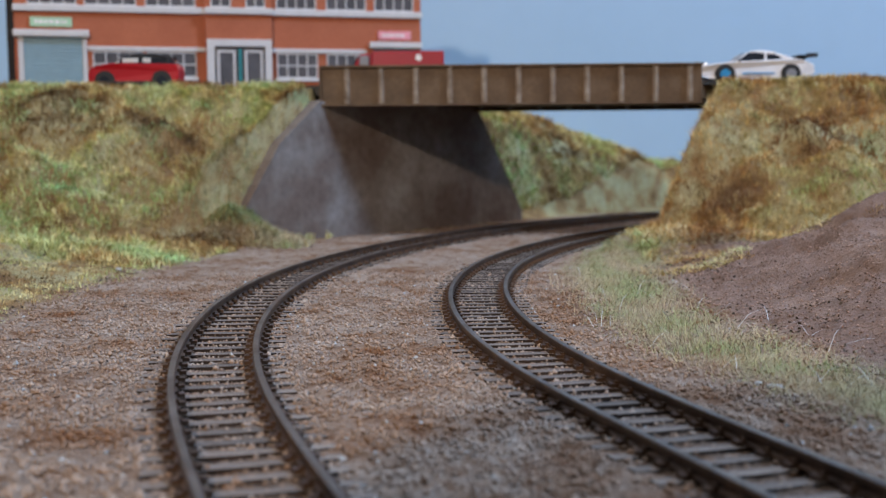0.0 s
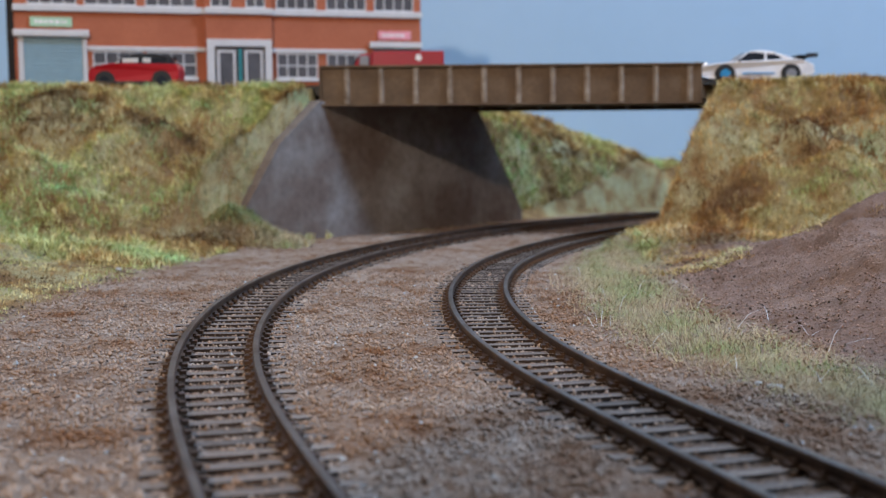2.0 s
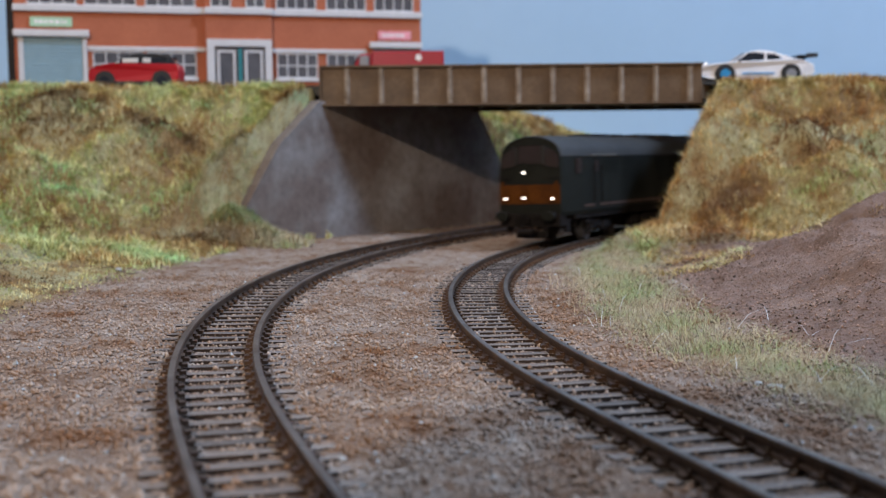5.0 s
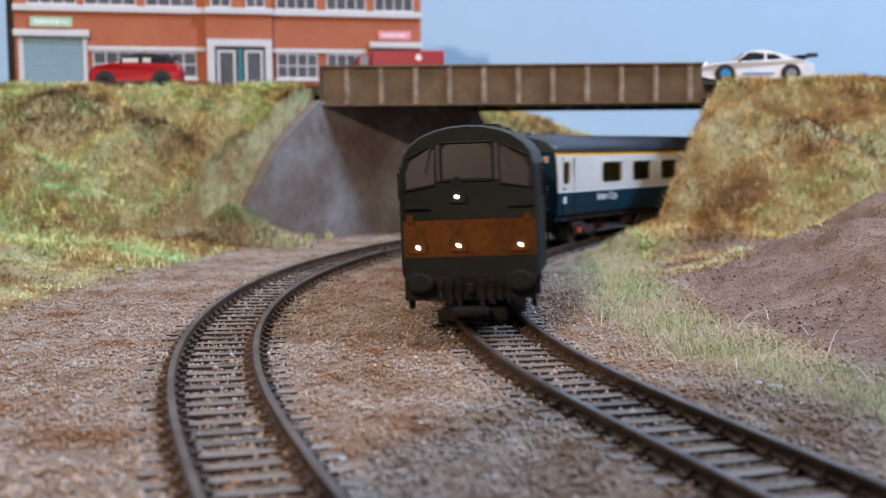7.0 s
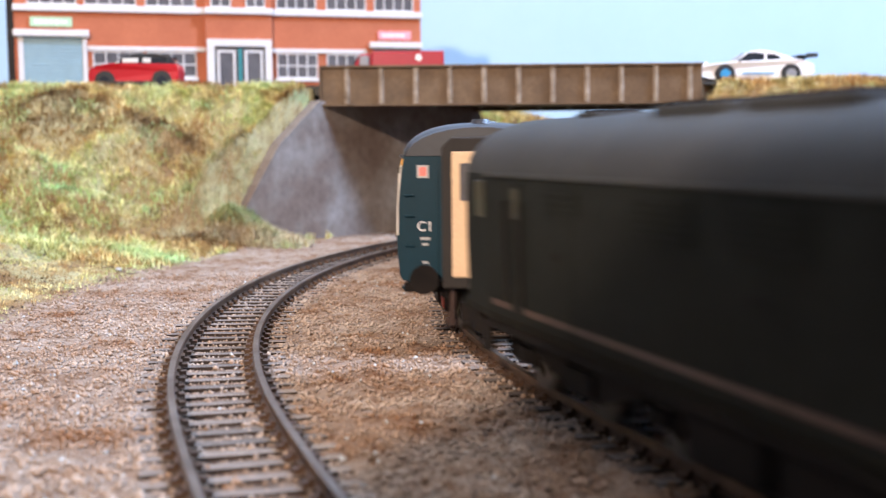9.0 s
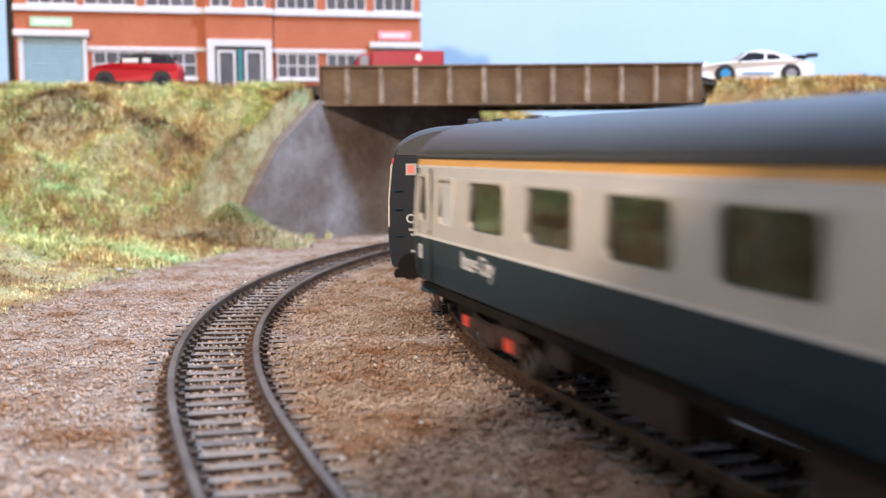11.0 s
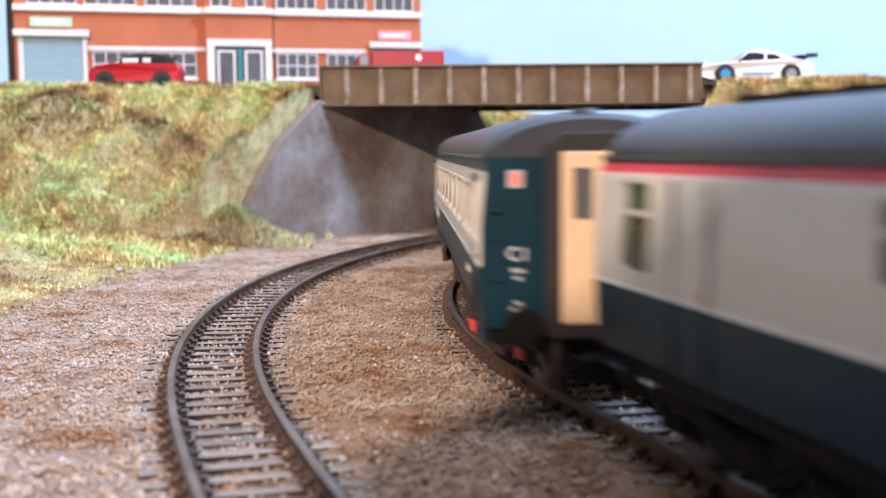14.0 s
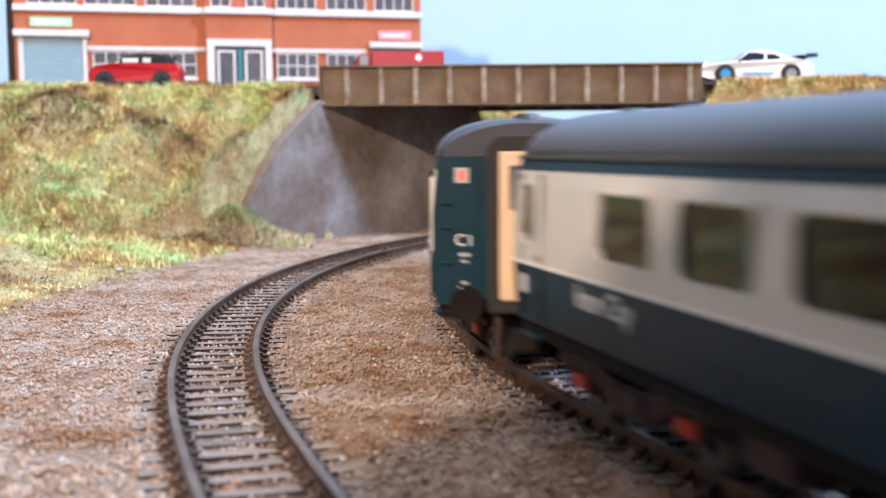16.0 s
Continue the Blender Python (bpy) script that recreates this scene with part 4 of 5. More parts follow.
def roof_bm(length, half, z0, z1, dome=7.0, lip=0.0):
    rings = []
    for x, f in ((-length / 2, 0.0), (-length / 2 + dome * .15, .45), (-length / 2 + dome * .45, .78), (-length / 2 + dome, 1), (length / 2 - dome, 1), (length / 2 - dome * .45, .78), (length / 2 - dome * .15, .45), (length / 2, 0.0)):
        ring = []
        for k in range(17):
            a = math.pi * k / 16
            c, s = math.cos(a), math.sin(a)
            z = z0 + (z1 - z0) * (s ** 0.85) * (0.55 + 0.45 * f)
            ring.append((x, (half - .9 * (1 - f)) * (abs(c) ** 0.8) * (1 if c > 0 else -1), z))
        ring += [(x, -half + 2.0, z0 - .8), (x, half - 2.0, z0 - .8)]
        rings.append(ring)
    return loft(rings)


def wheelset(parent, x, r, brown=False):
    ws = part("wheelset", rod((0, -9, 0), (0, 9, 0), 1.2, 8), UNDER, parent)
    ws.location = (x * MM, 0, r * MM)
    for s in (-1, 1):
        bm = rod((0, s * 7.0, 0), (0, s * 9.6, 0), r, 28)
        add_rod(bm, (0, s * 6.4, 0), (0, s * 7.0, 0), r + .6, 28)
        part("wheel", bm, STEEL, ws, "dark steel wheel")
        sp = bmesh.new()
        for k in range(6):
            a = math.pi * k / 3
            add_box(sp, math.cos(a) * r * .5 - .7, math.cos(a) * r * .5 + .7, s * 9.62 - .12, s * 9.62 + .12, math.sin(a) * r * .5 - .7, math.sin(a) * r * .5 + .7)
        part("hub_detail", sp, UNDER, ws)
    return ws


def bogie(parent, x, base, r, n=2, material=None, springs=True):
    material = material or UNDER_BROWN
    bo = part("bogie", box(-base / 2 - 7, base / 2 + 7, -6, 6, r - .5, r + 4, .5), UNDER, parent, "dark bogie with axle boxes and springs")
    bo.location = (x * MM, 0, 0)
    for s in (-1, 1):
        fr = prism([(-base / 2 - 8, r + 1.5), (-base / 2 - 8, r + 3.5), (-base / 2 + 3, r + 4.6), (-5, r + 2.2), (5, r + 2.2), (base / 2 - 3, r + 4.6), (base / 2 + 8, r + 3.5), (base / 2 + 8, r + 1.5), (base / 2 - 4, r + 1.6), (5, r - 2.6), (-5, r - 2.6), (-base / 2 + 4, r + 1.6)], s * 12.2 - .8, s * 12.2 + .8, .15)
        part("side_frame", fr, material, bo)
        for k in range(n):
            ax = -base / 2 + base * k / (n - 1)
            part("axle_box", box(ax - 1.6, ax + 1.6, s * 13.0 - .7, s * 13.0 + .7, r - 1.1, r + 1.2, .3), SPRING_RED if springs else material, bo, "bright red axle box" if springs else "")
            for q in (-1, 1):
                part("spring", rod((ax + q * 3.6, s * 12.4, r - 1.5), (ax + q * 3.6, s * 12.4, r + 3), 1.1, 8), material, bo)
        part("bolster", box(-4.5, 4.5, s * 12.6 - 1.2, s * 12.6 + 1.2, r - 1.6, r + 1.8, .3), material, bo)
    sets = [wheelset(bo, -base / 2 + base * k / (n - 1), r) for k in range(n)]
    return bo, sets


def text_bars(parent, x0, x1, y, z0, z1, sgn, seed, material=LETTER):
    """Unreadable lettering as a row of pale bars on a bodyside."""
    rng = random.Random(seed)
    x = x0
    while x < x1:
        w = min(rng.uniform(.8, 1.8), x1 - x)
        part("lettering_bar", box(x, x + w, min(y, y + sgn * .12), max(y, y + sgn * .12), z0 + rng.uniform(0, .3), z1 - rng.uniform(0, .4)), material, parent)
        x += w + .35


def text_word(parent, body, x, y, z, size, sgn):
    cu = bpy.data.curves.new("lettering", "FONT")
    cu.body, cu.size, cu.extrude, cu.align_x = body, size * MM, 0.05 * MM, "CENTER"
    tmp = bpy.data.objects.new("lettering", cu)
    scene.collection.objects.link(tmp)
    me = bpy.data.meshes.new_from_object(tmp.evaluated_get(bpy.context.evaluated_depsgraph_get()))
    bpy.data.objects.remove(tmp)
    me.materials.clear()
    me.materials.append(LETTER)
    ob = new("lettering", me)
    ob.parent = parent
    ob.matrix_basis = pose(x * MM, y * MM, z * MM, 90, 0, 0 if sgn < 0 else 180)
    return tagged(ob, "white lettering")


def build_coach(style, label):
    """style: 'first' and 'open' have single-pane windows, 'buffet' has tall windows with top lights."""
    L, half = 256.5 if style == "buffet" else 259.0, 18.2
    co = empty("passenger_coach", label, "model coach", "coaches of the train")
    tall = style == "buffet"
    if style == "first":
        big = [(c - 10.1, c + 10.1, 26.6, 35.7) for c in (-78.75, -47.25, -15.75, 15.75, 47.25, 78.75)]
    elif style == "open":
        big = [(-92.3 + 25.4 * k, -74.5 + 25.4 * k, 26.5, 35.7) for k in range(8)]
    else:
        big = [(-1.3, 9.1, 25.4, 37.6), (22, 31.5, 25.4, 37.6), (42, 57, 25.4, 37.6), (66, 80, 25.4, 37.6), (89, 103, 25.4, 37.6), (111, 124, 25.4, 37.6)]
    small, frosted = [], []
    if tall:
        small = [(-117.5, -108.0, 25.6, 37.4), (-57, -48.6, 30.0, 37.4), (-27.8, -18.6, 30.0, 37.4)]
    else:
        small = [(-125.0, -119.0, 26.6, 36.2), (119.8, 125.4, 26.6, 36.2)]
        frosted = [(-109.6, -100.2, 26.6, 35.7)] if style == "first" else [(107.6, 116.4, 26.6, 35.7)]
    zrows = [13.4, 23.3, 38.4, 39.5, 40.6]
    mats = {"first": [0, 1, 2, 0], "open": [0, 1, 0, 0], "buffet": [0, 1, 3, 0]}[style]
    if style != "open":
        zrows = [13.4, 23.3, 38.6, 40.0, 40.6]
    body = None
    for sgn in (-1, 1):
        flip = [(a, b, c, d) if sgn < 0 else (-b, -a, c, d) for a, b, c, d in big + small + (frosted if sgn < 0 else [])]
        sd = part("bodyside", side_panel(half, sgn, L, zrows, mats, flip), [BLUE, GREY, YELLOW, RED_LINE], co, "blue and pale grey bodyside")
        so = sd.modifiers.new("thickness", "SOLIDIFY")
        so.thickness, so.offset = 0.8 * MM, -1
        for i, (a, b, c, d) in enumerate(flip):
            ym = side_y((c + d) / 2, half)
            frost = i >= len(big) + len(small)
            w = part("window", box(a, b, min(sgn * (ym - .75), sgn * (ym - .55)), max(sgn * (ym - .75), sgn * (ym - .55)), c, d), FROST_GLINT if frost else COACH_GLASS, sd, "frosted white pane" if frost else "clear glazing")
            fr, t = bmesh.new(), .55
            y0, y1 = sorted((sgn * (ym - .5), sgn * (ym + .22)))
            for q in ((a - t, a, c - t, d + t), (b, b + t, c - t, d + t), (a, b, c - t, c), (a, b, d, d + t)):
                add_box(fr, q[0], q[1], y0, y1, q[2], q[3])
            if tall:
                m = d - (d - c) * (.34 if d - c > 9 else .4)
                add_box(fr, a, b, y0, y1, m - .35, m + .35)
            k = .6 if tall else 1.5
            for cx, cz, ux, uz in ((a, c, k, k), (b, c, -k, k), (b, d, -k, -k), (a, d, k, -k)):
                tri = [[fr.verts.new((x1, y1_, z1)) for x1, z1 in ((cx, cz), (cx + ux, cz), (cx + ux * .3, cz + uz * .3), (cx, cz + uz))] for y1_ in (y0, y1)]
                for i1 in range(4):
                    fr.faces.new((tri[0][i1], tri[0][(i1 + 1) % 4], tri[1][(i1 + 1) % 4], tri[1][i1]))
                fr.faces.new(tri[0])
                fr.faces.new(tri[1][::-1])
            bmesh.ops.recalc_face_normals(fr, faces=fr.faces)
            part("window_frame", fr, GREY, w, "pale raised frame with rounded corners")
        for xd in ([-96, -37.5, 16] if tall else [-120.5, 120.5]):
            xs = xd if sgn < 0 else -xd
            ln = bmesh.new()
            for q in (-4.9, 4.9):
                add_box(ln, xs + q - .14, xs + q + .14, *sorted((sgn * (half - .3), sgn * (half + .04))), 14, 38)
            part("door_seam", ln, UNDER, sd, "thin dark door joint")
            hy = sorted((sgn * half, sgn * (half + .7)))
            part("door_handle", box(xs + 3.2, xs + 4.6, *hy, 24.2, 25.0, .1), TAN if tall else CHROME, sd, "small brass door handle")
            if tall:
                part("grab_rail", rod((xs + 5.6, sgn * (half + .5), 24.5), (xs + 5.6, sgn * (half + .3), 36), .3, 6), GREY if xd < 0 else UNDER, sd)
        y = sgn * half
        yw = side_y(23.3, half)
        part("waist_line", box(-L / 2 + .3, L / 2 - .3, *sorted((sgn * (yw - .3), sgn * (yw + .07))), 23.05, 23.6), WHITE_LINE, sd, "thin white lining")
        if style != "open":
            yt = side_y(38.4, half)
            part("eaves_line", box(-L / 2 + .3, L / 2 - .3, *sorted((sgn * (yt - .3), sgn * (yt + .07))), 38.2, 38.6), WHITE_LINE, sd, "thin white lining")
        if style == "buffet":
            text_bars(sd, *((50, 72) if sgn < 0 else (-72, -50)), sgn * (half - .1), 20.2, 22.3, sgn, 4)
            text_bars(sd, *((96, 103) if sgn < 0 else (-103, -96)), sgn * (half - .1), 19.4, 20.6, sgn, 5)
        else:
            text_word(sd, "Inter-City", (-90 if sgn < 0 else 90) + (6 if style == "first" else 0) * -sgn, sgn * (half - .02), 18.9, 4.9, sgn)
            text_bars(sd, *((96, 103) if sgn < 0 else (-103, -96)), sgn * (half - .1), 19.4, 20.8, sgn, 6)
            part("class_number", box(*((-125, -123) if sgn < 0 else (123, 125)), *sorted((y, y + sgn * .1)), 18.4, 21.4), LETTER, sd)
    part("roof", roof_bm(L, half - 1.0, 40.4, 47.9), COACH_ROOF, co, "dark grey domed roof", smooth=True)
    for s in (-1, 1):
        part("gutter", box(-L / 2 + 1, L / 2 - 1, *sorted((s * (half - 1.6), s * (half - .7))), 40.3, 40.95, .1), COACH_ROOF, co)
    # ends
    for e in (-1, 1):
        x = e * L / 2
        prof = []
        for z in (13.2, 20, 30, 38, 40.5):
            prof.append((side_y(z, half) - .4, z))
        ring = prof + [(-y, z) for y, z in prof[::-1]]
        cap = [((half - 1.9) * math.cos(a), 40.6 + 6.6 * math.sin(a)) for a in [math.pi * k / 14 for k in range(15)]]
        part("roof_dome", loft([[(x - e * .9, y, z) for y, z in cap], [(x + e * .3, y * .97, 40.6 + (z - 40.6) * .93) for y, z in cap]]), COACH_ROOF, co, "dark domed roof end")
        end = part("coach_end", loft([[(x - e * .9, y, z) for y, z in ring], [(x + e * .35, y, z) for y, z in ring]]), END_DARK if tall and e > 0 else BLUE, co, "dark blue coach end")
        part("gangway", prism([(-7.6, 12.0), (-7.6, 42.5), (-5.5, 44.6), (5.5, 44.6), (7.6, 42.5), (7.6, 12.0)], 0, 5.0, .4), RUBBER, end, "black rubber gangway surround").matrix_basis = pose(x * MM, 0, 0, 0, 0, 90 if e < 0 else -90)
        gd = part("gangway_door", box(*sorted((x + e * 4.2, x + e * 5.25)), -5.4, 5.4, 14.5, 41.5, .2), TAN, end, "tan gangway door")
        part("door_window", box(*sorted((x + e * 5.2, x + e * 5.35)), -3.6, -.6, 31, 39), PANE, gd)
        for q in (-1, 1):
            part("buffer", rod((x, q * 11.4, 14.0), (x + e * 5.2, q * 11.4, 14.0), 1.3, 12), UNDER, end)
            part("buffer_head", rod((x + e * 5.2, q * 11.4, 14.0), (x + e * 6.0, q * 11.4, 14.0), 3.2, 20), UNDER, end, "round dark buffer head")
            lb = part("warning_label", box(*sorted((x + e * .36, x + e * .5)), q * 12.2 - 1.3, q * 12.2 + 1.3, 35.8, 38.6), END_MARK, end, "white label with a red mark")
            part("label_mark", box(*sorted((x + e * .5, x + e * .56)), q * 12.2 - .8, q * 12.2 + .8, 36.2, 38.2), LABEL_RED, lb)
            mark = text_word(end, "C1", 0, 0, 0, 3.0, -1)
            mark.matrix_basis = pose((x + e * .42) * MM, q * 11.8 * MM, 24.2 * MM, 90, 0, 90 * e)
            for k, (za, zb, wd) in enumerate(((22.2, 22.8, 2.2), (21.0, 21.5, 1.4), (17.0, 17.5, 1.3), (16.0, 16.5, 2.4))):
                part("data_panel", box(*sorted((x + e * .36, x + e * .46)), q * 11.8 - wd / 2, q * 11.8 + wd / 2, za, zb), END_MARK, end)
            for z in (21, 27.5, 32):
                part("step_iron", rod((x + e * .8, q * 15.2 - 1, z), (x + e * .8, q * 15.2 + 1, z), .25, 6), BLUE, end)
            part("end_beading", box(*sorted((x + e * .36, x + e * .7)), q * 9.2 - .3, q * 9.2 + .3, 15, 39), BLUE, end)
        part("headstock", box(*sorted((x - e * 4, x + e * .2)), -16.6, 16.6, 10.6, 12.7, .2), UNDER, end)
        part("foot_step", box(*sorted((x - e * 10, x - e * 3)), -17.6, 17.6, 10.9, 11.7, .15), BLUE, end)
        hk = bmesh.new()
        add_rod(hk, (x + e * 2, 0, 9), (x + e * 6, 0, 9), .8, 6)
        add_box(hk, *sorted((x + e * 4.5, x + e * 6.5)), -3.5, 3.5, 5.2, 9.4, .3)
        part("coupling", hk, UNDER, end, "small dark coupling hook")
        part("brake_hose", rod((x + e * 2, -5.5, 12), (x + e * 3, -5.8, 5.2), .7, 8), UNDER_BROWN, end)
        part("hose_end", rod((x + e * 3, -5.8, 5.4), (x + e * 3, -5.8, 3.8), 1.2, 8), UNDER_BROWN, end)
    # underframe
    uf = part("underframe", box(-L / 2 + 4, L / 2 - 4, -13.5, 13.5, 11.0, 12.9), UNDER, co)
    for s in (-1, 1):
        part("solebar", box(-L / 2 + 4, L / 2 - 4, *sorted((s * 14.5, s * 16.3)), 10.8, 12.8, .2), UNDER, uf)
        if tall:
            part("truss_rod", box(-50, 50, *sorted((s * 12.5, s * 13.3)), 4.6, 5.4), UNDER, uf)
    boxes = [(-56, -46, 5, 6.6), (-29, -8, 6, 4.8), (19, 45, 6, 4.4), (52, 60, 6, 6.2)] if not tall else [(-58, -46, 6, 4.6), (-42, -33, 6, 5), (-26, -18, 5, 4.6), (-12, -2, 6, 4.2), (10, 28, 6, 5.2), (38, 54, 6, 4.6)]
    for s in (-1, 1):
        for a, b, w, z in boxes:
            part("equipment_box", box(a, b, *sorted((s * 8, s * 15.2)), z, 10.9, .4), UNDER if tall else UNDER_BROWN, uf, "brown underframe equipment box")
        part("brake_cylinder", rod((-70, s * 9, 7.8), (-60, s * 9, 7.8), 2.6, 14), UNDER, uf)
    # interior
    fl = part("floor_moulding", box(-L / 2 + 3, L / 2 - 3, -15.5, 15.5, 13.0, 15.0), INTERIOR, co)
    for xx in ([-64, -10] if tall else [-101, 101]):
        part("partition", box(xx - .4, xx + .4, -15.5, 15.5, 15, 40), INTERIOR, fl)
    step = 25.3 if style == "open" else 31.5
    n = 7 if style == "open" else 6
    for k in range(n):
        c = (k - (n - 1) / 2) * step
        if tall and c < -5:
            continue
        for s in (-1, 1):
            seat = bmesh.new()
            for q in (-1, 1):
                add_box(seat, c + q * 5.4 - 1.0, c + q * 5.4 + 1.0, *sorted((s * 4, s * 14.4)), 18, 33.2, .6)
                add_box(seat, c + q * 3.6 - 2.6, c + q * 3.6 + 2.6, *sorted((s * 4, s * 14)), 15.2, 20.5, .4)
            part("seat_pair", seat, SEAT if style == "first" else SEAT_BLUE, fl, "moulded seat backs")
            part("table", box(c + step / 2 - 3, c + step / 2 + 3, *sorted((s * 5, s * 14.5)), 23.6, 24.4), GREY, fl)
    # roof ventilators
    if tall:
        for xx in (-33, -21, -4, 11, 34, 58, 82, 106):
            v = bmesh.new()
            add_box(v, xx - 1.9, xx + 1.9, -2.2, 2.2, 47.3, 48.5, .4)
            add_box(v, xx - 1.3, xx + 1.3, -1.5, 1.5, 48.4, 49.8, .4)
            part("roof_vent", v, COACH_ROOF, co, "small grey roof ventilator")
        for xx in (-104, -92, -78, -64, -54):
            g = bmesh.new()
            for k in range(4):
                add_box(g, xx - 5, xx + 5, -5 + k * 2.8 - .6, -5 + k * 2.8 + .6, 47.3 - abs(k - 1.5) * .2, 48.7 - abs(k - 1.5) * .25)
            add_box(g, xx - 5.4, xx - 4.4, -5.8, 5.4, 47.0, 48.9)
            part("kitchen_vent", g, UNDER, co, "dark slatted kitchen roof vent")
        part("roof_pipe", rod((-112, -3, 47), (-112, -3, 50), .5, 6), UNDER, co)
    else:
        for xx in (-122, -100, 100, 122):
            part("roof_vent", rod((xx, 0, 47.5), (xx, 0, 48.6), 2.4, 14, 1.9), COACH_ROOF, co, "low round roof ventilator")
    spins = []
    bogies = []
    for e in (1, -1):
        bo, ws = bogie(co, e * 93.0, 33.0, 6.0, 2, UNDER if tall else UNDER_BROWN, not tall)
        bogies.append(bo)
        spins += ws
    return co, bogies, spins


def build_loco():
    L, half = 210.0, 17.4
    lo = empty("diesel_locomotive", "weathered dark green diesel locomotive with orange-brown panel and lit lamps", "model locomotive")
    cant = 38.2
    # one shell: sides and arched roof in rings along the length, cab ends drawn in
    rings, mid = [], []
    for x, f, top in ((-L / 2, .875, .95), (-L / 2 + .7, .9, .98), (-L / 2 + 2.2, .92, 1), (-L / 2 + 17, 1, 1), (0, 1, 1), (L / 2 - 17, 1, 1), (L / 2 - 2.2, .92, 1), (L / 2 - .7, .9, .98), (L / 2, .875, .95)):
        ring = []
        for z in (12.2, 14, 20, 28, 34, cant):
            lean = 0 if z < 28 or abs(x) < L / 2 - 3 else (z - 28) * .08 * (1 if x < 0 else -1)
            ring.append((x + lean, (half - (.8 if z < 13 else 0) - (.3 if z > 36 else 0)) * f, z))
        for k in range(1, 12):
            a = math.pi * k / 12
            z = cant + (47.6 - cant) * math.sin(a) ** .9 * top
            lean = 0 if abs(x) < L / 2 - 3 else (z - 28) * .08 * (1 if x < 0 else -1)
            ring.append((x + lean, (half - .3) * f * math.cos(a), z))
        ring += [(x0, -y, z) for x0, y, z in ring[5::-1]]
        rings.append(ring)
    bm = loft(rings)
    for f in bm.faces:
        c = f.calc_center_median()
        f.material_index = 1 if c.z > cant + .2 and abs(c.x) < L / 2 - .2 else 0
        f.smooth = f.material_index == 1
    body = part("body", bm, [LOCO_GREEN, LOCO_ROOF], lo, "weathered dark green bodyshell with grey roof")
    for s in (-1, 1):
        part("cantrail", box(-L / 2 + 16, L / 2 - 16, *sorted((s * (half - .5), s * (half + .15))), cant - .5, cant + .2, .1), LOCO_ROOF, body)
        part("cab_gutter", box(52, 79, *sorted((s * (half - .5), s * (half + .35))), cant - .3, cant + .5, .1), GUTTER, body, "pale gutter strip over the cab")
        part("lining_band", box(-L / 2 + 19, L / 2 - 19, *sorted((s * half, s * (half + .06))), 15.4, 16.5), LOCO_STRIPE, body, "faded red-brown lining")
        for x in (-91, -73, 73, 91):
            w = x
            big = abs(x) == 91
            part("cab_window" if big else "side_door", box(w - (2.6 if big else 2.8), w + (2.6 if big else 2.8), *sorted((s * (half - .4), s * (half + .08))), 30.5 if big else 15.0, 37.0, .1), LOCO_GLASS if big else LOCO_GREEN, body)
            if not big:
                for q in (-3.6, 3.6):
                    part("handrail", rod((w + q, s * (half + .7), 17), (w + q, s * (half + .7), 34), .28, 6), UNDER, body)
                part("door_window", box(w - 1.6, w + 1.6, *sorted((s * half, s * (half + .12))), 31, 36), LOCO_GLASS, body)
        for x0, x1, z0, z1 in ((-60, -47, 32.5, 36), (-30, -14, 30.5, 36.5), (-6, 10, 30.5, 36.5), (20, 46, 20, 36.5), (50, 66, 31, 36.5)):
            gr = part("side_grille", box(x0, x1, *sorted((s * (half - .3), s * (half + .1))), z0, z1), LOCO_GREEN, body, "louvred body grille")
            z = z0 + .6
            while z < z1 - .3:
                part("louvre", box(x0 + .4, x1 - .4, *sorted((s * (half + .1), s * (half + .35))), z, z + .5), LOCO_GREEN, gr)
                z += 1.1
        for x in (-50, 4, 60):
            part("body_strap", box(x - .25, x + .25, *sorted((s * half, s * (half + .12))), 14, 38), LOCO_GREEN, body)
        for x in (-56, 0):
            part("vent_slot", box(x - 1.4, x + 1.4, *sorted((s * half, s * (half + .2))), 25.5, 26.8), UNDER, body)
        part("skirt", box(-L / 2 + 12, L / 2 - 12, *sorted((s * (half - 2.4), s * (half - 1.2))), 10.4, 12.3, .2), UNDER, body)
    # roof panels
    for a, b, w in ((-76, -68, 5), (-42, -22, 8), (-18, 4, 8), (34, 58, 7)):
        rp = part("roof_panel", box(a, b, -w, w, 46.4, 48.0, .3), LOCO_ROOF, body, "raised roof panel")
        for k in range(4):
            x = a + (b - a) * (k + .5) / 4
            part("panel_slat", box(x - .5, x + .5, -w + 1, w - 1, 48.0, 48.5), UNDER, rp)
    part("exhaust", box(12, 18, -3, 3, 47, 48.6, .4), UNDER, body)
    # cab fronts
    for e in (1, -1):
        x = e * L / 2

        def slab(name, outline, material, depth, label="", parent=body):
            """Flat piece on the cab front; outline in y, z; leans back above the waist."""
            ring = lambda d: [(x + e * d - e * max(0, z - 28) * .08, y, z) for y, z in outline]
            return part(name, loft([ring(-.3), ring(depth)]), material, parent, label)
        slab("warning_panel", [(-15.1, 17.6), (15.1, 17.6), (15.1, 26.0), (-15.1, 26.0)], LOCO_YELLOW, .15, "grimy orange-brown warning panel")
        for q in (-1, 1):
            slab("cab_window", [(q * 7.6, 34.4), (q * 14.0, 33.2), (q * 14.2, 36.8), (q * 13.0, 39.6), (q * 8.4, 42.4), (q * 7.4, 42.0)], LOCO_GLASS, .25, "dark curved corner windscreen")
            slab("window_pillar", [(q * 6.3, 35.0), (q * 7.0, 35.0), (q * 7.0, 43.2), (q * 6.3, 43.2)], LOCO_ROOF, .5)
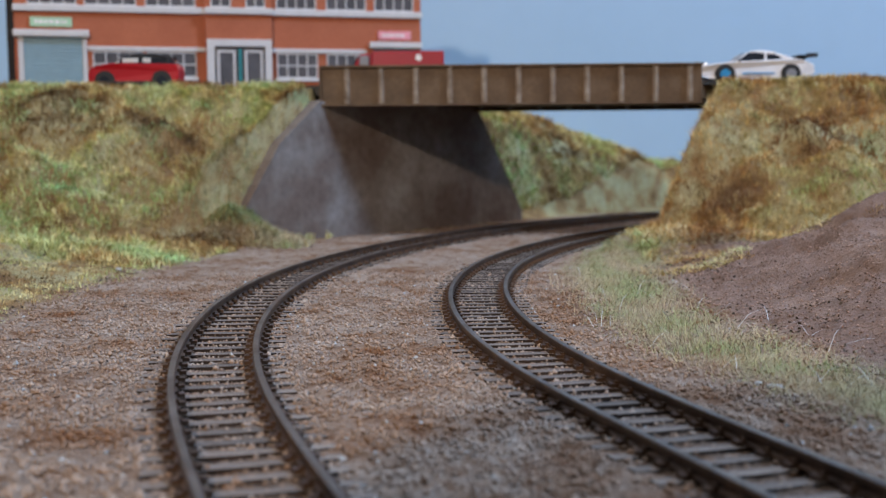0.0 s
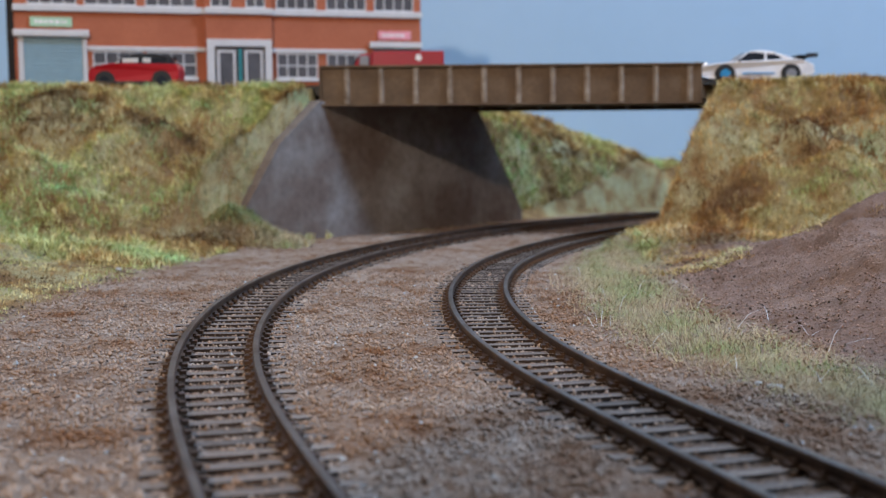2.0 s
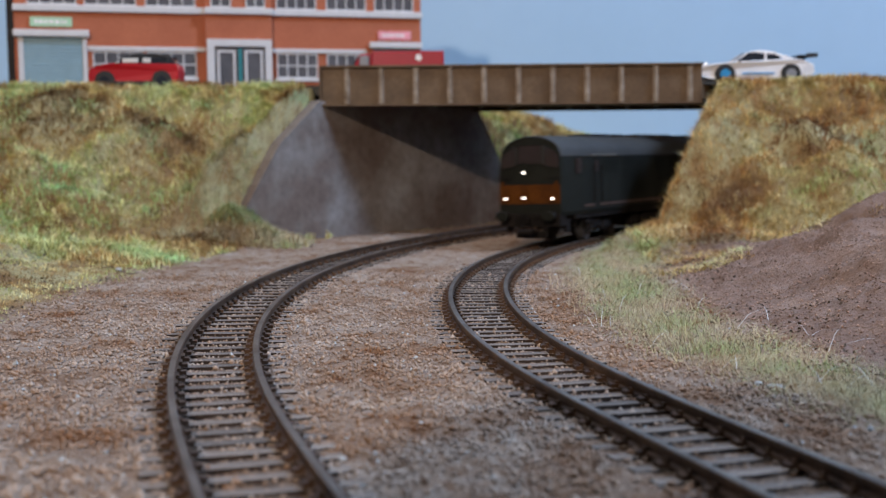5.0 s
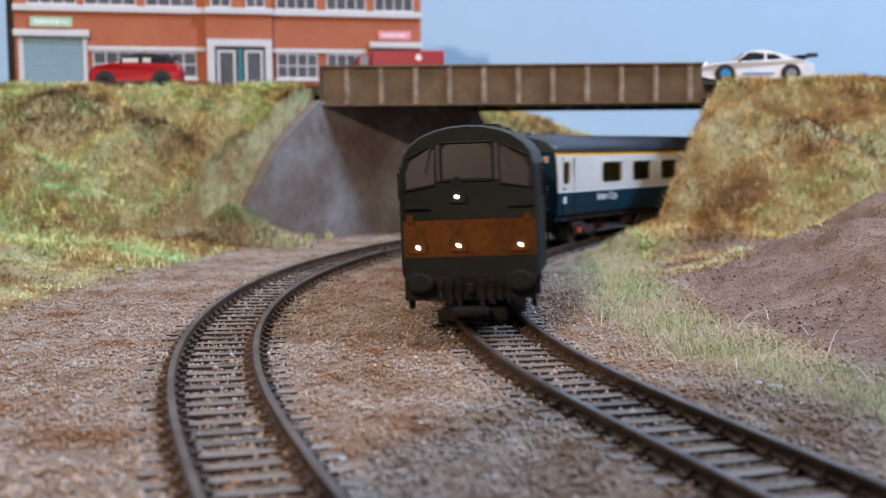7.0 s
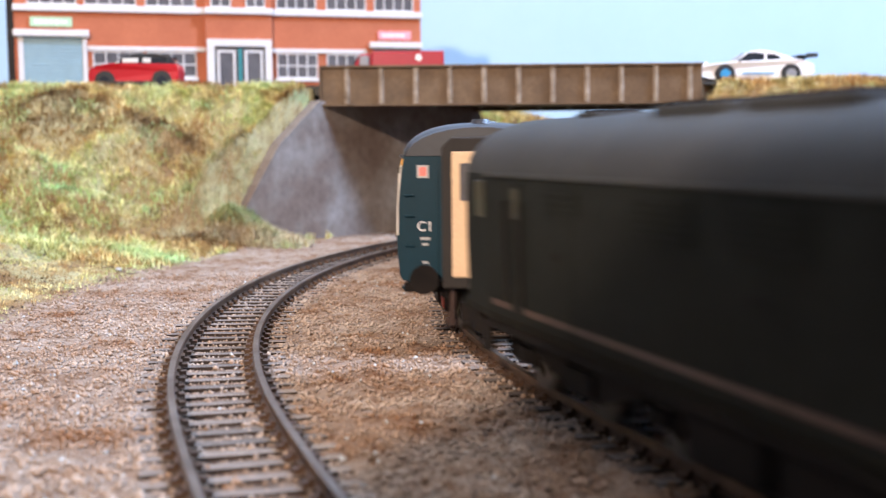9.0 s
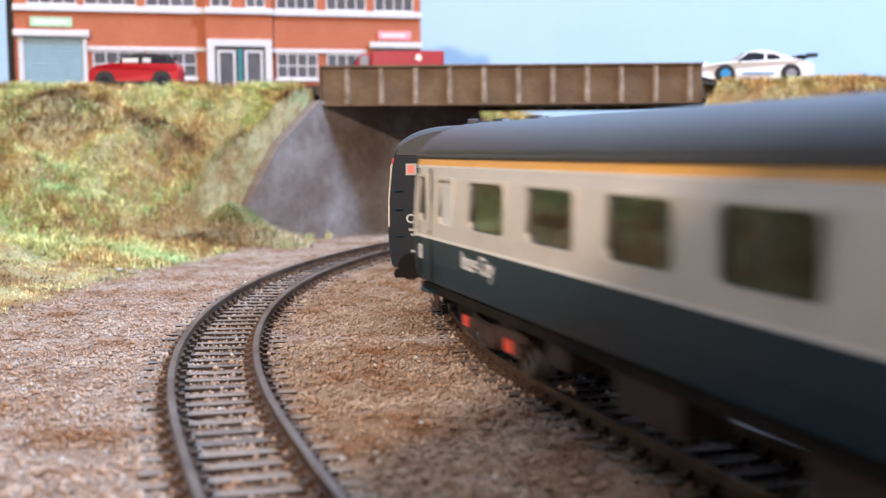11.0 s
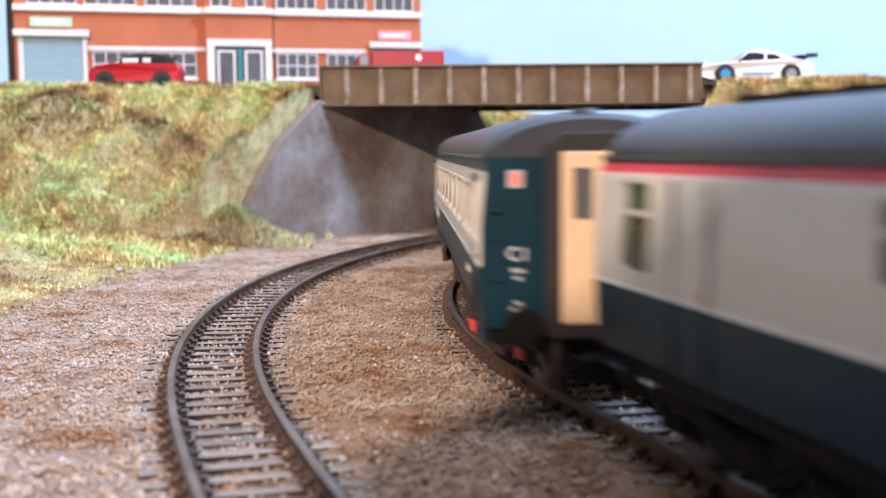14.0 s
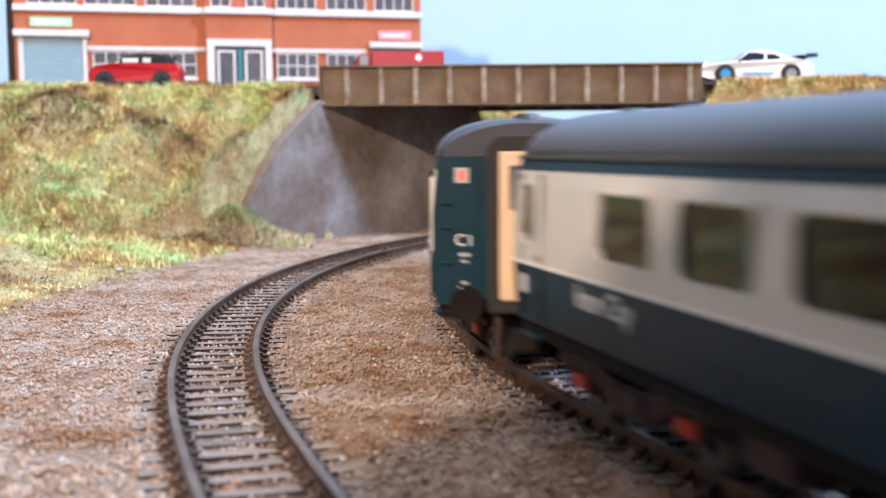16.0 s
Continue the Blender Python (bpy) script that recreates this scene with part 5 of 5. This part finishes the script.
        slab("windscreen", [(-5.6, 35.4), (5.6, 35.4), (5.6, 42.2), (4.6, 43.2), (-4.6, 43.2), (-5.6, 42.2)], LOCO_GLASS, .25, "dark middle windscreen")
        fr = bmesh.new()
        for a, b in (((-6, 35.0), (6, 35.0)), ((-6, 43.6), (6, 43.6)), ((7.3, 34.2), (14.5, 33.0)), ((-7.3, 34.2), (-14.5, 33.0)), ((8.2, 43.0), (14.0, 40.2)), ((-8.2, 43.0), (-14.0, 40.2)), ((14.6, 33.2), (14.6, 38.0)), ((-14.6, 33.2), (-14.6, 38.0))):
            add_rod(fr, (x + e * .3 - e * (a[1] - 28) * .08, *a), (x + e * .3 - e * (b[1] - 28) * .08, *b), .32, 6)
        part("window_frame", fr, LOCO_GREEN, body, "raised windscreen frames")
        for q in (-1, 1):
            part("wiper", rod((x + e * .8 - e * .9, q * 8.2, 42.8), (x + e * .8 - e * .6, q * 9.6, 37.0), .14, 5), LOCO_ROOF, body)
            part("handrail", rod((x + e * 1.0, q * 9.0, 29.0), (x + e * 1.0, q * 14.8, 29.0), .3, 6), UNDER, body)
            part("lamp_bracket", box(*sorted((x + e * .1, x + e * .9)), q * 13.4 - .7, q * 13.4 + .7, 25.6, 27.4), LOCO_YELLOW, body)
        for y, z, lit in ((-2.4, 31.3, 1), (-2.4, 20.2, 1), (11.7, 20.0, 1), (-11.7, 20.0, 1)):
            ln = part("lamp_disc", prism([(-1.9, -1.4), (1.9, -1.4), (2.1, .6), (.4, 4.6), (-.4, 4.6), (-2.1, .6)], -.3, .3, .1), LOCO_YELLOW if z < 25 else LOCO_GREEN, body, "folded headcode disc round a lamp")
            ln.matrix_basis = pose((x + e * .7 - e * max(0, z - 28) * .08) * MM, y * MM, z * MM, 0, 0, 90)
            lm = part("lamp", rod((x - e * .2, y, z), (x + e * 1.7 - e * max(0, z - 28) * .08, y, z), .44, 14), LAMP if e > 0 else CHROME, body, "small lit headlamp" if e > 0 else "")
        hb = part("buffer_beam", box(*sorted((x - e * 5, x + e * .8)), -15.2, 15.2, 7.6, 13.2, .4), UNDER, body, "dark buffer beam")
        for q in (-1, 1):
            part("buffer_shank", rod((x, q * 11.4, 12.4), (x + e * 4.6, q * 11.4, 12.4), 1.9, 14, 1.5), UNDER, hb)
            part("buffer_head", loft([[(x + e * d, q * 11.4 + r * 1.25 * math.cos(k * math.pi / 12), 12.4 + r * .85 * math.sin(k * math.pi / 12)) for k in range(24)] for d, r in ((4.6, 1.8), (5.0, 2.6), (5.6, 2.6), (5.9, 2.0))]), LOCO_GREEN, hb, "oval dark buffer head")
            part("footstep", box(*sorted((x - e * 9, x - e * 5)), q * 14.4 - .6, q * 14.4 + .6, 5.0, 10.5, .2), UNDER, hb)
            for k in range(3):
                yy = q * (2.6 + k * 2.2)
                part("hose", rod((x + e * 1.2, yy, 11.6 - k * .5), (x + e * 2.6, yy * .96, 6.4 + k * .6), .55, 7), UNDER, hb)
                part("valve", box(*sorted((x + e * .8, x + e * 2.2)), yy - .7, yy + .7, 10.6, 12.4, .2), UNDER, hb)
        hk = bmesh.new()
        add_box(hk, *sorted((x + e * .8, x + e * 3.6)), -.7, .7, 9.4, 11.6, .2)
        add_box(hk, *sorted((x + e * 2.0, x + e * 6.5)), -4.2, 4.2, 4.6, 6.4, .5)
        part("coupling", hk, UNDER, hb, "dark hook and coupling bar")
        part("snow_guard", box(*sorted((x - e * 2, x - e * .5)), -8, 8, 2.4, 5.6, .6), UNDER, hb)
    uf = part("underframe", box(-96, 96, -12, 12, 9.6, 12.3), UNDER, lo)
    for s in (-1, 1):
        for a, b in ((-22, -4), (-1, 17), (21, 29)):
            part("fuel_tank", box(a, b, *sorted((s * 6, s * 14.8)), 3.6, 9.8, .6), UNDER, uf)
    bogies, spins = [], []
    for xx, base, n in ((57, 34, 2), (-57, 50, 3)):
        bo, ws = bogie(lo, xx, base, 6.4, n, UNDER, False)
        bogies.append(bo)
        spins += ws
    return lo, bogies, spins


loco, loco_bogies, loco_wheels = build_loco()
first, first_bogies, first_wheels = build_coach("first", "blue and grey first class model coach with a yellow stripe")
buffet, buffet_bogies, buffet_wheels = build_coach("buffet", "blue and grey buffet coach with a red stripe and roof vents")
opens = [build_coach("open", "blue and grey open model coach with eight large windows") for _ in range(2)]

SPEED, BEND_RATE, PITCH = 124.4, -0.1127, 274.9
LOCO_AT, FIRST_AT = 202.0, 464.2          # places of the two leading vehicles at 8 s


def motions():
    """The train runs round the curve; bodies ride on their two bogies, and wheels roll."""
    times = [i * 0.25 for i in range(65)]
    rows = [(loco, loco_bogies, LOCO_AT, 57.0, loco_wheels, 6.4), (first, first_bogies, FIRST_AT, 93.0, first_wheels, 6.0), (buffet, buffet_bogies, FIRST_AT + PITCH, 93.0, buffet_wheels, 6.0)]
    rows += [(c, b, FIRST_AT + (2 + i) * PITCH, 93.0, w, 6.0) for i, (c, b, w) in enumerate(opens)]
    for thing, bogies, place, pivot, wheels, r in rows:
        body_rows, bogie_rows = [], ([], [])
        for t in times:
            run = SPEED * (t - 8) + BEND_RATE * (t - 8) ** 2
            s = place - run
            xa, ya, ha = on_line(s - pivot)
            xb, yb, hb = on_line(s + pivot)
            a = math.atan2(ya - yb, xa - xb)
            body_rows.append((t, pose((xa + xb) / 2 * MM, (ya + yb) / 2 * MM, 0, 1.7 if thing == loco else 0, 0, math.degrees(a))))
            for k, h in enumerate((ha, hb)):
                yaw = math.atan2(-math.cos(h), -math.sin(h)) - a
                yaw = (yaw + math.pi) % (2 * math.pi) - math.pi
                bogie_rows[k].append((t, pose((pivot if k == 0 else -pivot) * MM, 0, 0, 0, 0, math.degrees(yaw))))
        walk(thing, body_rows)
        for bo, br in zip(bogies, bogie_rows):
            walk(bo, br)
        for ws in wheels:
            at = ws.location.copy()
            spin = []
            for i in range(241):
                t = i / 15
                run = SPEED * (t - 8) + BEND_RATE * (t - 8) ** 2
                spin.append((t, Matrix.Translation(at) @ Matrix.Rotation(run / r, 4, "Y")))
            walk(ws, spin)


motions()
